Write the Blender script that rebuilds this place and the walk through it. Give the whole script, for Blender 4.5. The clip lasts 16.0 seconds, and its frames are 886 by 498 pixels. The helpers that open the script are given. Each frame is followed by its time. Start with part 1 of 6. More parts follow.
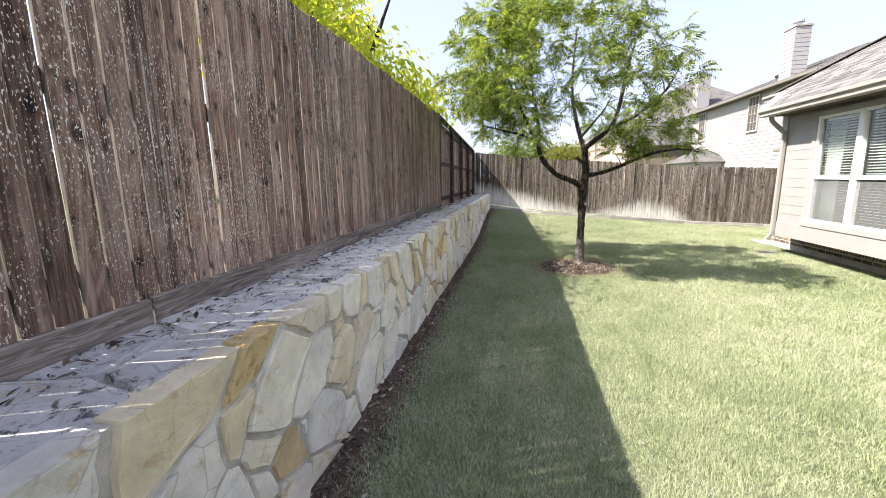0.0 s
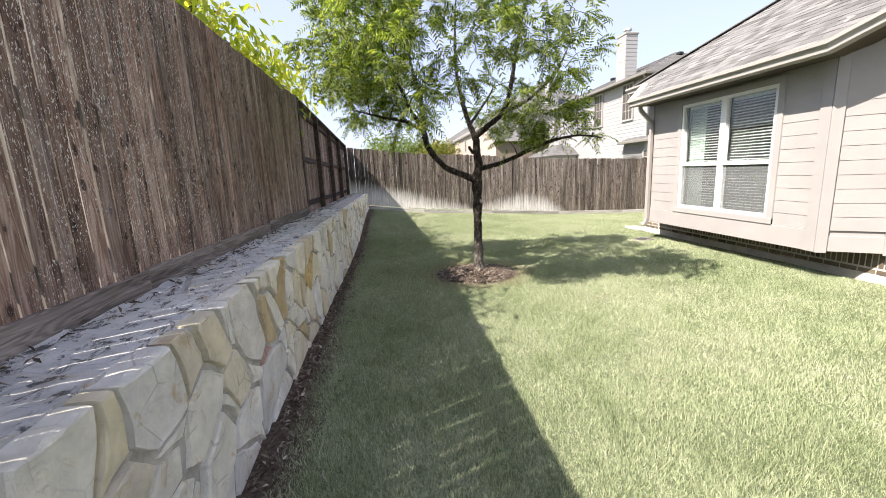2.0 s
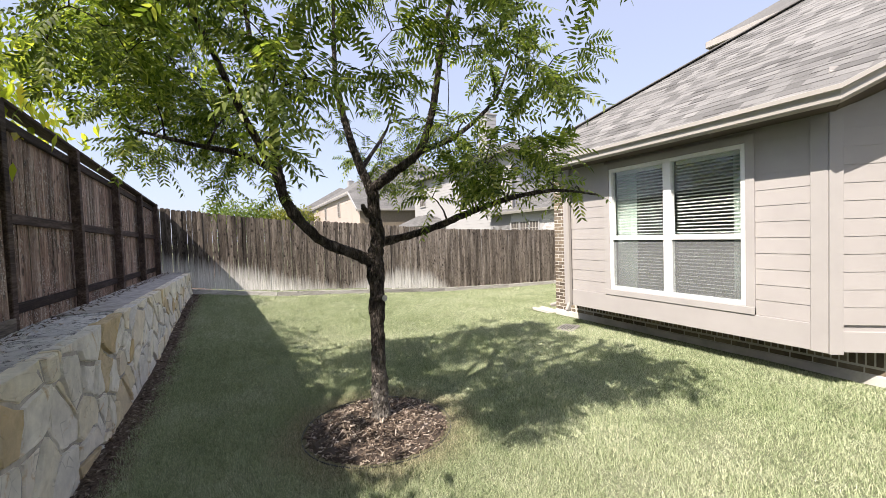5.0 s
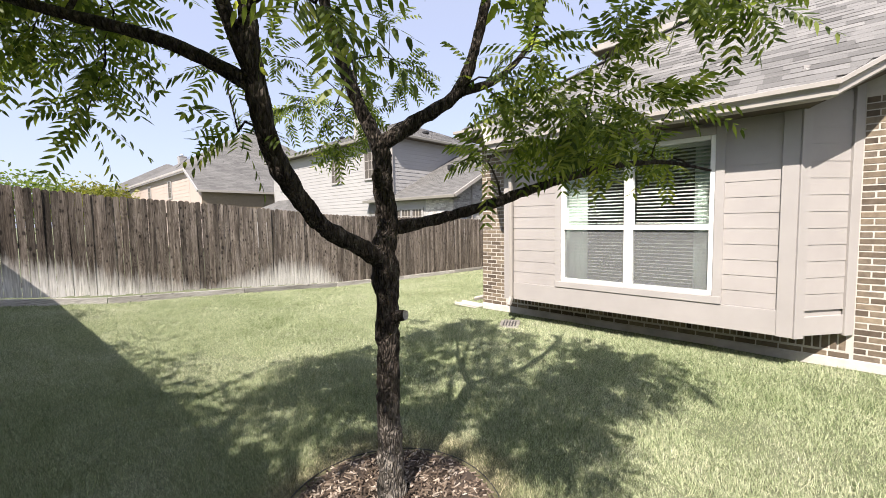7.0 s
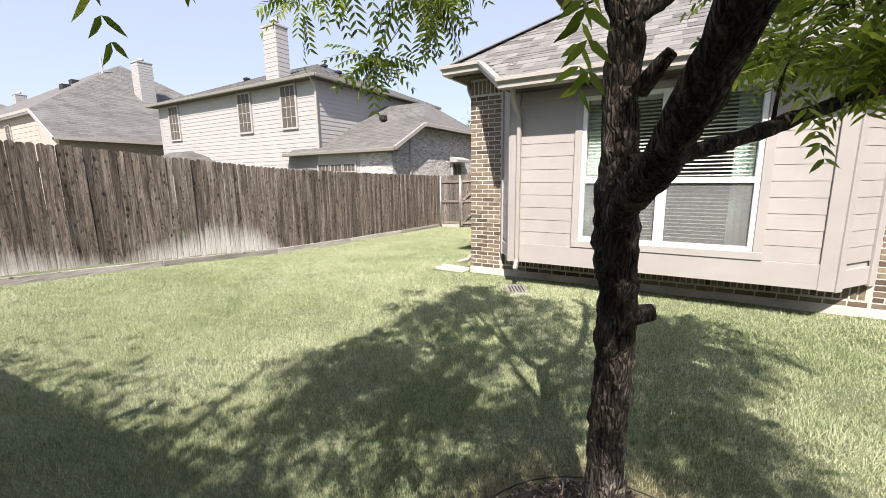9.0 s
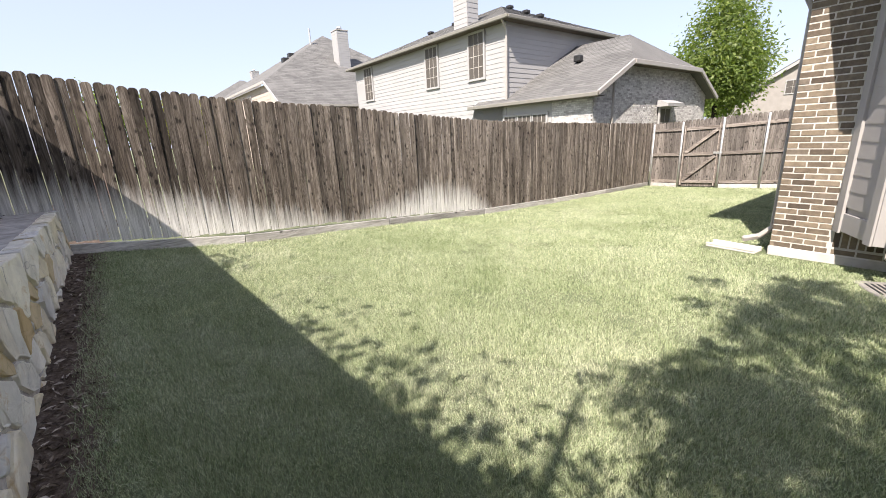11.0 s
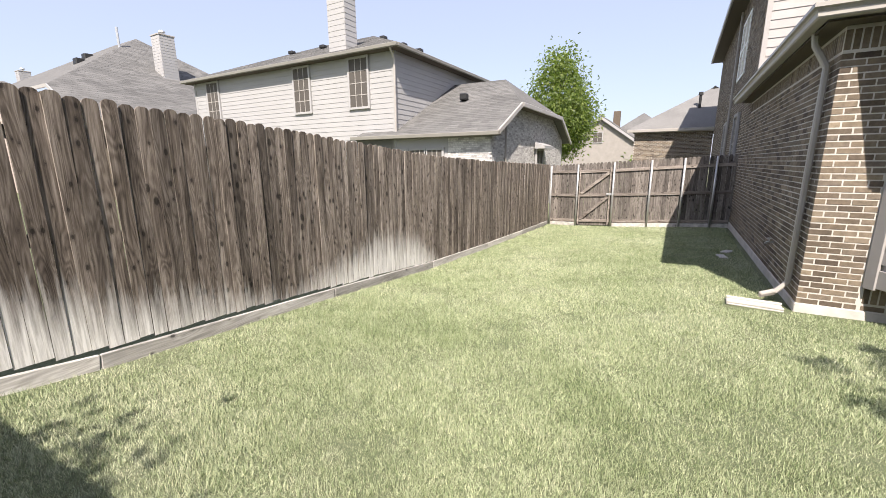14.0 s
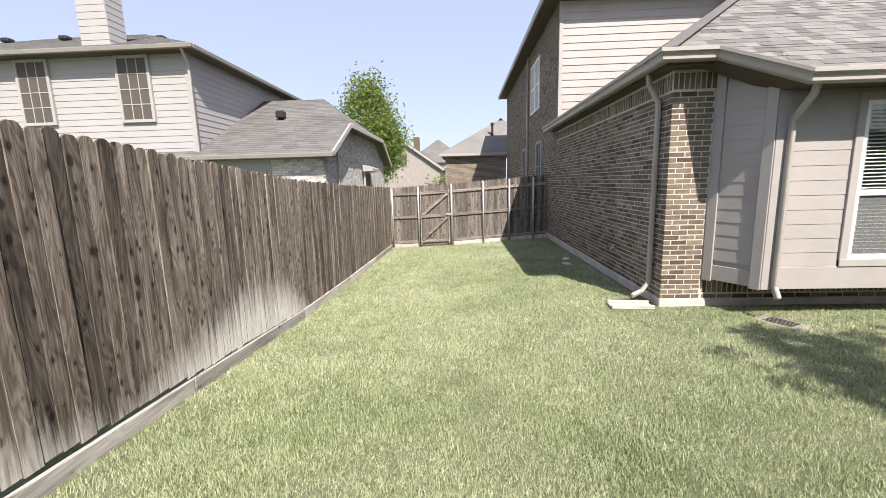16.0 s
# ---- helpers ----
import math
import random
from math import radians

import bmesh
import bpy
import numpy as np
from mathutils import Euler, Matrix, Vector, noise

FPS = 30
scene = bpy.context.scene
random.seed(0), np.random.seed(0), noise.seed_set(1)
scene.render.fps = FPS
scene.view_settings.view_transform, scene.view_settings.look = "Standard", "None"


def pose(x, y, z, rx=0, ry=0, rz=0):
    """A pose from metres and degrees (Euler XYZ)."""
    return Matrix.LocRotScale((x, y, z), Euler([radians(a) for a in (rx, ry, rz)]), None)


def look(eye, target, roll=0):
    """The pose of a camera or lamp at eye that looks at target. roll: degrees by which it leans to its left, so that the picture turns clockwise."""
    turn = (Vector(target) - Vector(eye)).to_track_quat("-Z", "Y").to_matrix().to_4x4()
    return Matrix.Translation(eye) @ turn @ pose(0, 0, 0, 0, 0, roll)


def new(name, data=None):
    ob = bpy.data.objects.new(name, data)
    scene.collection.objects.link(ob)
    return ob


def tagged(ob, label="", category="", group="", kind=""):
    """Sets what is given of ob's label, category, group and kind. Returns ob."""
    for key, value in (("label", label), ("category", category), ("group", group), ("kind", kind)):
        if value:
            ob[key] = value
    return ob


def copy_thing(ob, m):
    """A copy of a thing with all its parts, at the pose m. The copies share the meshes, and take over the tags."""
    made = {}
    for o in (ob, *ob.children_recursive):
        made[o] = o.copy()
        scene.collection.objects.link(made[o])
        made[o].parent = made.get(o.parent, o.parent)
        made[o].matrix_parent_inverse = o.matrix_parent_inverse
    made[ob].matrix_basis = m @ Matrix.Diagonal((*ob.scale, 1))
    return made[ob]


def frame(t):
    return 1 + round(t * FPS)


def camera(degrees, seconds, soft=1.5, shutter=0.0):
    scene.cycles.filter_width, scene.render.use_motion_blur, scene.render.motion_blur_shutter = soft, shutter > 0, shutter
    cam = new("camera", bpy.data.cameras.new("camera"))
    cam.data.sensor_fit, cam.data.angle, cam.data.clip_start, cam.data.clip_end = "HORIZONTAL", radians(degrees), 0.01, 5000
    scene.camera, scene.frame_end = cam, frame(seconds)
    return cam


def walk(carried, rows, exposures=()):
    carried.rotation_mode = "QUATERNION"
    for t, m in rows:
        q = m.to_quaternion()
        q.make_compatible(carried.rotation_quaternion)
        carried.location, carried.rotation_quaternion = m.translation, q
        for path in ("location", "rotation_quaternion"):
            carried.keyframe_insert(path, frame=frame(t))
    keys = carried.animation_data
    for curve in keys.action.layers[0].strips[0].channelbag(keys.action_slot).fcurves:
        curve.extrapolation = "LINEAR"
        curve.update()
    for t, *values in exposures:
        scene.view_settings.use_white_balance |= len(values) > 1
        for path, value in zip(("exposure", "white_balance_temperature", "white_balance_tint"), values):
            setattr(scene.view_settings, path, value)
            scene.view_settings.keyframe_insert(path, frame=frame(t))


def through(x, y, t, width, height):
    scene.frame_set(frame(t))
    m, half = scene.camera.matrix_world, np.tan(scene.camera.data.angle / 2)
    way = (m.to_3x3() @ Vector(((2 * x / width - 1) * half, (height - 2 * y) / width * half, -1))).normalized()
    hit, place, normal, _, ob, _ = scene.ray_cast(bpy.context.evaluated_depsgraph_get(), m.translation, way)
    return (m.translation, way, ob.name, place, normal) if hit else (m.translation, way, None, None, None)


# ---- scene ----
cam = camera(95.5, 16.0, soft=0.9)
METRES, EYE, TILT, LEAN, TURN = 13.2, 1.5, 0.0, 0.0, 10.7
ROWS = [
    (0.0, 0.0, 0.0, 0.0, -0.15, -10.16, 0.82),
    (0.5, -0.0135, 0.0226, 0.003, -4.23, -10.33, 1.17),
    (1.0, -0.0108, 0.0485, 0.0016, -8.96, -10.46, 1.57),
    (1.5, -0.0034, 0.0739, -0.0005, -13.6, -10.66, 2.08),
    (2.0, 0.0076, 0.1014, -0.0024, -17.63, -10.91, 2.56),
    (2.5, 0.0239, 0.1303, -0.0058, -21.04, -10.9, 2.94),
    (3.0, 0.0371, 0.1621, -0.0058, -24.14, -9.89, 3.12),
    (3.5, 0.0444, 0.1932, -0.0016, -27.05, -7.6, 3.12),
    (4.0, 0.0567, 0.2251, 0.0012, -29.93, -4.34, 2.96),
    (6.5, 0.0521, 0.3915, 0.0024, -51.78, -2.26, 1.14),
    (7.0, 0.054, 0.421, 0.002, -57.8, -4.05, 0.96),
    (7.5, 0.0572, 0.4498, 0.0004, -63.38, -5.63, 0.9),
    (8.0, 0.0615, 0.4806, 0.0009, -68.29, -7.17, 0.92),
    (8.5, 0.0707, 0.512, -0.0008, -71.0, -8.63, 0.85),
    (9.0, 0.0742, 0.5408, -0.0022, -70.62, -10.14, 0.76),
    (9.5, 0.075, 0.568, -0.0025, -66.36, -11.93, 0.74),
    (10.0, 0.0831, 0.5977, -0.0034, -59.23, -13.8, 1.25),
    (12.5, 0.1097, 0.7716, 0.0033, -44.83, -16.32, 3.43),
    (13.0, 0.1225, 0.8028, 0.0059, -53.91, -15.26, 1.92),
    (13.5, 0.128, 0.834, 0.0078, -62.86, -13.75, 0.85),
    (14.0, 0.1383, 0.8606, 0.0088, -70.85, -12.15, 0.28),
    (14.5, 0.156, 0.8882, 0.0107, -77.83, -10.7, 0.22),
    (15.0, 0.1668, 0.9193, 0.0117, -84.29, -9.69, 0.33),
    (15.5, 0.181, 0.9395, 0.01, -90.9, -9.27, 0.8),
    (16.0, 0.1928, 0.9545, 0.0108, -98.12, -9.42, 1.45),
]
walk(cam, [(t, pose(0, 0, EYE, TILT, LEAN, TURN) @ pose(METRES * x, METRES * y, METRES * z, 90 + pitch, roll, yaw)) for t, x, y, z, yaw, pitch, roll in ROWS],
     exposures=[(0.0, 1.84, 6500, 12), (2.0, 1.7, 6500, 12), (4.0, 1.46, 6500, 12), (7.0, 1.42, 6500, 12), (8.5, 1.42, 6500, 12), (10.0, 1.52, 6500, 12), (12.5, 1.6, 6500, 12), (14.0, 1.4, 6500, 12), (16.0, 1.36, 6500, 12)])

# ---- world and sun ----
SUN_DIR = Vector((0.79, 0.335, -1.0)).normalized()
world = bpy.data.worlds.new("sky")
scene.world = world
world.use_nodes = True
wn = world.node_tree.nodes
sky = wn.new("ShaderNodeTexSky")
sky.sky_type, sky.sun_disc = "NISHITA", False
sky.sun_elevation = math.asin(-SUN_DIR.z)
sky.sun_rotation = math.atan2(-SUN_DIR.x, -SUN_DIR.y)
sky.air_density, sky.dust_density, sky.ozone_density = 1.0, 1.6, 1.2
wn["Background"].inputs["Strength"].default_value = 0.115
haze = wn.new("ShaderNodeMix")
haze.data_type, haze.inputs[0].default_value = "RGBA", 0.72
haze.inputs[7].default_value = (2.25, 2.38, 3.1, 1)
world.node_tree.links.new(sky.outputs[0], haze.inputs[6])
world.node_tree.links.new(haze.outputs[2], wn["Background"].inputs["Color"])
sun = new("sun", bpy.data.lights.new("sun", "SUN"))
sun.data.energy, sun.data.angle, sun.data.color = 3.9, radians(0.53), (1.0, 0.92, 0.83)
sun.matrix_world = look((0, 0, 30), Vector((0, 0, 30)) + SUN_DIR)


# ---- materials ----
def nodes_of(name):
    m = bpy.data.materials.new(name)
    m.use_nodes = True
    return m, m.node_tree.nodes, m.node_tree.links, m.node_tree.nodes["Principled BSDF"]


class Graph:
    """Short forms for building a node material on world positions."""

    def __init__(self, name, rough=0.8, metal=0.0, spec=0.4):
        self.mat, self.n, self.l, self.b = nodes_of(name)
        self.b.inputs["Roughness"].default_value = rough
        self.b.inputs["Metallic"].default_value = metal
        self.b.inputs["Specular IOR Level"].default_value = spec
        self.geo = self.n.new("ShaderNodeNewGeometry")
        self.info = self.n.new("ShaderNodeObjectInfo")
        self.pos = self.geo.outputs["Position"]

    def link(self, a, b):
        self.l.new(a, b)

    def put(self, value, socket):
        if hasattr(value, "is_linked"):
            self.l.new(value, socket)
        else:
            socket.default_value = value

    def scaled(self, v, shift=None):
        node = self.n.new("ShaderNodeVectorMath")
        node.operation = "MULTIPLY"
        self.link(self.pos, node.inputs[0])
        node.inputs[1].default_value = v
        if shift is None:
            return node.outputs[0]
        add = self.n.new("ShaderNodeVectorMath")
        add.operation = "MULTIPLY_ADD"
        comb = self.n.new("ShaderNodeCombineXYZ")
        for i in range(3):
            self.link(shift, comb.inputs[i])
        self.link(comb.outputs[0], add.inputs[0])
        add.inputs[1].default_value = (37.0, 53.0, 71.0)
        self.link(node.outputs[0], add.inputs[2])
        return add.outputs[0]

    def noise(self, v, detail=4.0, rough=0.6, shift=None, distort=0.0):
        node = self.n.new("ShaderNodeTexNoise")
        self.link(self.scaled(v, shift), node.inputs["Vector"])
        node.inputs["Scale"].default_value = 1.0
        node.inputs["Detail"].default_value, node.inputs["Roughness"].default_value = detail, rough
        node.inputs["Distortion"].default_value = distort
        return node.outputs["Fac"]

    def voronoi(self, v, feature="F1", shift=None, out="Distance"):
        node = self.n.new("ShaderNodeTexVoronoi")
        node.feature = feature
        self.link(self.scaled(v, shift), node.inputs["Vector"])
        node.inputs["Scale"].default_value = 1.0
        return node.outputs[out]

    def ramp(self, fac, stops):
        node = self.n.new("ShaderNodeValToRGB")
        e = node.color_ramp.elements
        while len(e) < len(stops):
            e.new(0.5)
        for i, (p, c) in enumerate(stops):
            e[i].position = p
            e[i].color = (*c, 1) if hasattr(c, "__len__") else (c, c, c, 1)
        self.link(fac, node.inputs[0])
        return node.outputs[0]

    def mix(self, fac, a, b, mode="MIX"):
        node = self.n.new("ShaderNodeMix")
        node.data_type, node.blend_type = "RGBA", mode
        self.put(fac, node.inputs[0])
        for value, socket in ((a, node.inputs[6]), (b, node.inputs[7])):
            if hasattr(value, "is_linked"):
                self.l.new(value, socket)
            else:
                socket.default_value = (*value, 1) if len(value) == 3 else value
        return node.outputs[2]

    def calc(self, op, a, b=0.0, c=None, clamp=False):
        node = self.n.new("ShaderNodeMath")
        node.operation, node.use_clamp = op, clamp
        self.put(a, node.inputs[0])
        self.put(b, node.inputs[1])
        if c is not None:
            self.put(c, node.inputs[2])
        return node.outputs[0]

    def axis(self, i):
        node = self.n.new("ShaderNodeSeparateXYZ")
        self.link(self.pos, node.inputs[0])
        return node.outputs[i]

    def done(self, colour, height=None, strength=0.4, distance=0.01, rough=None):
        self.put(colour if hasattr(colour, "is_linked") else (*colour, 1), self.b.inputs["Base Color"])
        if height is not None:
            bump = self.n.new("ShaderNodeBump")
            bump.inputs["Strength"].default_value, bump.inputs["Distance"].default_value = strength, distance
            self.link(height, bump.inputs["Height"])
            self.link(bump.outputs[0], self.b.inputs["Normal"])
        if rough is not None:
            self.put(rough, self.b.inputs["Roughness"])
        return self.mat


def weathered_wood(name, dark, mid, light, along="z", splatter=0.0, bleach=False, streak=0.5):
    """Rough cedar boards: grain along the board, knots, stains, per-board tone."""
    g = Graph(name, 0.85, spec=0.25)
    fine, long = {"z": ((55, 55, 2.2), (9, 9, 0.9)), "x": ((2.2, 55, 55), (0.9, 9, 9)), "y": ((55, 2.2, 55), (9, 0.9, 9))}[along]
    grain = g.noise(fine, 6, 0.7, g.info.outputs["Random"], 0.6)
    tone = g.noise(long, 4, 0.6, g.info.outputs["Random"])
    both = g.calc("MULTIPLY_ADD", grain, 0.5, g.calc("MULTIPLY", tone, 0.5))
    rings = g.calc("SINE", g.calc("MULTIPLY", g.noise({"z": (9, 9, 1.1), "x": (1.1, 9, 9), "y": (9, 1.1, 9)}[along], 2, 0.5, g.info.outputs["Random"], 0.9), 75.0))
    both = g.calc("MULTIPLY_ADD", rings, 0.045, both)
    col = g.ramp(both, [(0.365, dark), (0.5, mid), (0.635, light)])
    board = g.ramp(g.info.outputs["Random"], [(0.0, 0.6), (0.5, 1.0), (1.0, 1.35)])
    col = g.mix(1.0, col, board, "MULTIPLY")
    r = g.info.outputs["Random"]
    if along == "z":
        # knots lie scattered over the face of each board
        flat = g.n.new("ShaderNodeCombineXYZ")
        across = g.calc("ADD", g.axis(0), g.axis(1))
        g.link(g.calc("MULTIPLY_ADD", r, 37.0, g.calc("MULTIPLY", across, 9.0)), flat.inputs[0])
        g.link(g.calc("MULTIPLY_ADD", r, 71.0, g.calc("MULTIPLY", g.axis(2), 5.0)), flat.inputs[1])
        dots = g.n.new("ShaderNodeTexVoronoi")
        dots.voronoi_dimensions = "2D"
        dots.inputs["Scale"].default_value = 1.0
        g.link(flat.outputs[0], dots.inputs["Vector"])
        dist = dots.outputs["Distance"]
    else:
        dist = g.voronoi((5, 9, 9) if along == "x" else (9, 5, 9), shift=r)
    near_knot = g.calc("MULTIPLY_ADD", g.calc("SUBTRACT", g.noise((5, 5, 2), 2, 0.5, r), 0.46), 0.6, dist)
    knot = g.ramp(near_knot, [(0.04, 0.25), (0.075, 0.32), (0.09, 0.8), (0.11, 0.55), (0.135, 0.97), (0.155, 0.78), (0.19, 1.0)])
    col = g.mix(1.0, col, knot, "MULTIPLY")
    if bleach:
        # boards darker towards the stone wall, in uneven runs down the grain
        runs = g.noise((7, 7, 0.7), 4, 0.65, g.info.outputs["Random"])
        toward_wall = g.calc("MULTIPLY", g.calc("SUBTRACT", 3.9, g.axis(0)), 0.42, clamp=True)
        col = g.mix(g.calc("MULTIPLY", toward_wall, g.ramp(runs, [(0.38, 0.85), (0.64, 0.35)])), col, g.mix(1.0, col, (0.34, 0.32, 0.30), "MULTIPLY"))
        # mineral bleaching from the sprinklers: a tall uneven band along the foot of the fence
        x, z = g.axis(0), g.axis(2)
        along_x = g.calc("MULTIPLY", g.calc("ADD", x, 2.0), 0.1, clamp=True)
        band = [(-1.6, 1.35), (-0.4, 1.1), (0.6, 0.85), (1.6, 0.55), (2.6, 0.25), (3.4, 0.48), (4.2, 0.68), (5.2, 0.5), (5.9, -0.1), (6.8, -0.4)]
        top = g.calc("MULTIPLY_ADD", g.ramp(along_x, [((p + 2) / 10, (v + 0.5) / 2) for p, v in band]), 2.0, -0.5)
        teeth = g.noise((26, 26, 1.2), 4, 0.7, g.info.outputs["Random"])
        edge = g.calc("SUBTRACT", g.calc("MULTIPLY_ADD", g.calc("SUBTRACT", teeth, 0.5), 0.8, top), z)
        amount = g.calc("MULTIPLY", edge, 2.2, clamp=True)
        col = g.mix(g.calc("MULTIPLY", amount, 0.92), col, g.ramp(grain, [(0.25, (0.34, 0.32, 0.29)), (0.6, (0.78, 0.76, 0.72))]))
    if splatter:
        drops = g.ramp(g.noise((130, 130, 62), 2, 0.55), [(0.605, 0.0), (0.63, 1.0)])
        lines = g.ramp(g.noise((85, 85, 1.1), 3, 0.65, g.info.outputs["Random"]), [(0.64, 0.0), (0.68, 0.9)])
        drops = g.calc("MAXIMUM", drops, lines)
        where = g.ramp(g.noise((1.6, 1.6, 1.6), 3, 0.6), [(0.36, 0.0), (0.56, 1.0)])
        col = g.mix(g.calc("MULTIPLY", g.calc("MULTIPLY", drops, where), splatter), col, (0.66, 0.63, 0.58))
        scour = g.ramp(g.noise((3.2, 3.2, 0.5), 5, 0.75, g.info.outputs["Random"]), [(0.56, 0.0), (0.72, 0.4)])
        col = g.mix(scour, col, (0.40, 0.36, 0.33))
    return g.done(col, g.calc("MULTIPLY", both, knot), 0.55, 0.006)


def stone_mat(name, stops, spots=None):
    g = Graph(name, 0.85, spec=0.3)
    r = g.info.outputs["Random"]
    base = g.ramp(r, stops)
    cloud = g.noise((5, 5, 5), 5, 0.65, r)
    base = g.mix(1.0, base, g.ramp(cloud, [(0.3, 0.80), (0.65, 1.12)]), "MULTIPLY")
    rust = g.ramp(g.noise((7, 7, 7), 4, 0.7, r, 0.8), [(0.58, 0.0), (0.72, 0.75)])
    base = g.mix(rust, base, (0.56, 0.38, 0.16))
    cracks = g.ramp(g.voronoi((6, 6, 6), "DISTANCE_TO_EDGE", r), [(0.0, 0.55), (0.025, 1.0)])
    base = g.mix(g.ramp(g.noise((3, 3, 3), 3, 0.6, r), [(0.5, 0.0), (0.6, 0.8)]), base, g.mix(1.0, base, cracks, "MULTIPLY"))
    if spots:
        base = g.mix(g.ramp(g.noise((15, 11, 13), 7, 0.78, distort=0.6), [(0.53, 0.0), (0.60, 0.85)]), base, spots)
    h = g.noise((30, 30, 30), 8, 0.8, r)
    chip = g.voronoi((13, 13, 13), shift=r)
    return g.done(base, g.calc("ADD", h, g.calc("MULTIPLY_ADD", chip, 0.5, g.calc("MULTIPLY", cloud, 1.5))), 0.75, 0.03)


def plain(name, c, rough=0.6, var=0.12, scale=3.0, fine=60.0, bump=0.15, metal=0.0, spec=0.4):
    """A painted or cast surface with faint stains and fine relief."""
    g = Graph(name, rough, metal, spec)
    big = g.noise((scale, scale, scale), 4, 0.6)
    small = g.noise((fine, fine, fine), 3, 0.6)
    col = g.mix(1.0, (*c, 1), g.ramp(big, [(0.3, 1 - var), (0.7, 1 + var * 0.4)]), "MULTIPLY")
    return g.done(col, small, bump, 0.004)


def brick_mat(name, stops):
    g = Graph(name, 0.85, spec=0.3)
    g2 = g.calc("FRACT", g.calc("ADD", g.info.outputs["Random"], g.geo.outputs["Random Per Island"]))
    base = g.ramp(g2, stops)
    base = g.mix(1.0, base, g.ramp(g.noise((14, 14, 14), 5, 0.7), [(0.3, 0.65), (0.7, 1.15)]), "MULTIPLY")
    return g.done(base, g.noise((70, 70, 70), 4, 0.7), 0.5, 0.006)


def shingle_mat(name, c1, c2, c3):
    g = Graph(name, 0.95, spec=0.15)
    base = g.ramp(g.geo.outputs["Random Per Island"], [(0.0, c1), (0.5, c2), (1.0, c3)])
    grit = g.noise((180, 180, 180), 3, 0.7)
    base = g.mix(1.0, base, g.ramp(grit, [(0.3, 0.7), (0.7, 1.2)]), "MULTIPLY")
    base = g.mix(1.0, base, g.ramp(g.noise((0.9, 0.9, 0.9), 4, 0.6), [(0.3, 0.85), (0.7, 1.1)]), "MULTIPLY")
    return g.done(base, grit, 0.5, 0.004)


def lawn_mat(name, blade):
    g = Graph(name, 0.85 if blade else 0.95, spec=0.1)
    patch = g.noise((0.55, 0.55, 0.55), 4, 0.62)
    tuft = g.noise((4.5, 4.5, 4.5), 5, 0.7)
    both = g.calc("MULTIPLY_ADD", patch, 0.6, g.calc("MULTIPLY", tuft, 0.4))
    col = g.ramp(both, [(0.32, (0.275, 0.315, 0.18)), (0.5, (0.40, 0.425, 0.282)), (0.68, (0.52, 0.52, 0.392))])
    away = g.n.new("ShaderNodeVectorMath")
    away.operation = "DISTANCE"
    g.link(g.pos, away.inputs[0])
    away.inputs[1].default_value = (1.04, 7.3, -0.1)
    near_tree = g.calc("SUBTRACT", g.calc("ADD", 0.72, g.calc("MULTIPLY", tuft, 0.5)), away.outputs["Value"])
    col = g.mix(g.calc("MULTIPLY", near_tree, 3.0, clamp=True), col, (0.36, 0.32, 0.22))
    clod = g.noise((48, 48, 48), 4, 0.75)
    col = g.mix(1.0, col, g.ramp(clod, [(0.34, (0.62, 0.66, 0.6)), (0.5, (1.0, 1.0, 1.0)), (0.66, (1.26, 1.22, 1.24))]), "MULTIPLY")
    if blade:
        r = g.geo.outputs["Random Per Island"]
        col = g.mix(1.0, col, g.ramp(r, [(0.0, (0.34, 0.44, 0.28)), (0.45, (0.96, 1.02, 0.92)), (0.88, (1.12, 1.11, 1.08)), (1.0, (1.28, 1.24, 1.22))]), "MULTIPLY")
        out = g.done(col)
        g.b.inputs["Subsurface Weight"].default_value = 0.0
        return out
    col = g.mix(1.0, col, (0.40, 0.42, 0.37), "MULTIPLY")
    # bare soil strip at the foot of the stone wall and thin ground round the tree
    x = g.axis(0)
    strip = g.calc("SUBTRACT", g.calc("ADD", -0.80, g.calc("MULTIPLY", g.noise((3, 3, 3), 4, 0.7), 0.25)), x)
    soil = g.ramp(g.noise((30, 30, 30), 5, 0.7), [(0.3, (0.05, 0.035, 0.025)), (0.6, (0.15, 0.115, 0.09)), (0.75, (0.3, 0.26, 0.22))])
    inside = g.calc("MULTIPLY", g.calc("ADD", x, 1.75), 20.0, clamp=True)
    col = g.mix(g.calc("MULTIPLY", g.calc("MULTIPLY", strip, 9.0, clamp=True), inside), col, soil)
    return g.done(col, g.noise((60, 60, 60), 5, 0.75), 0.9, 0.02)


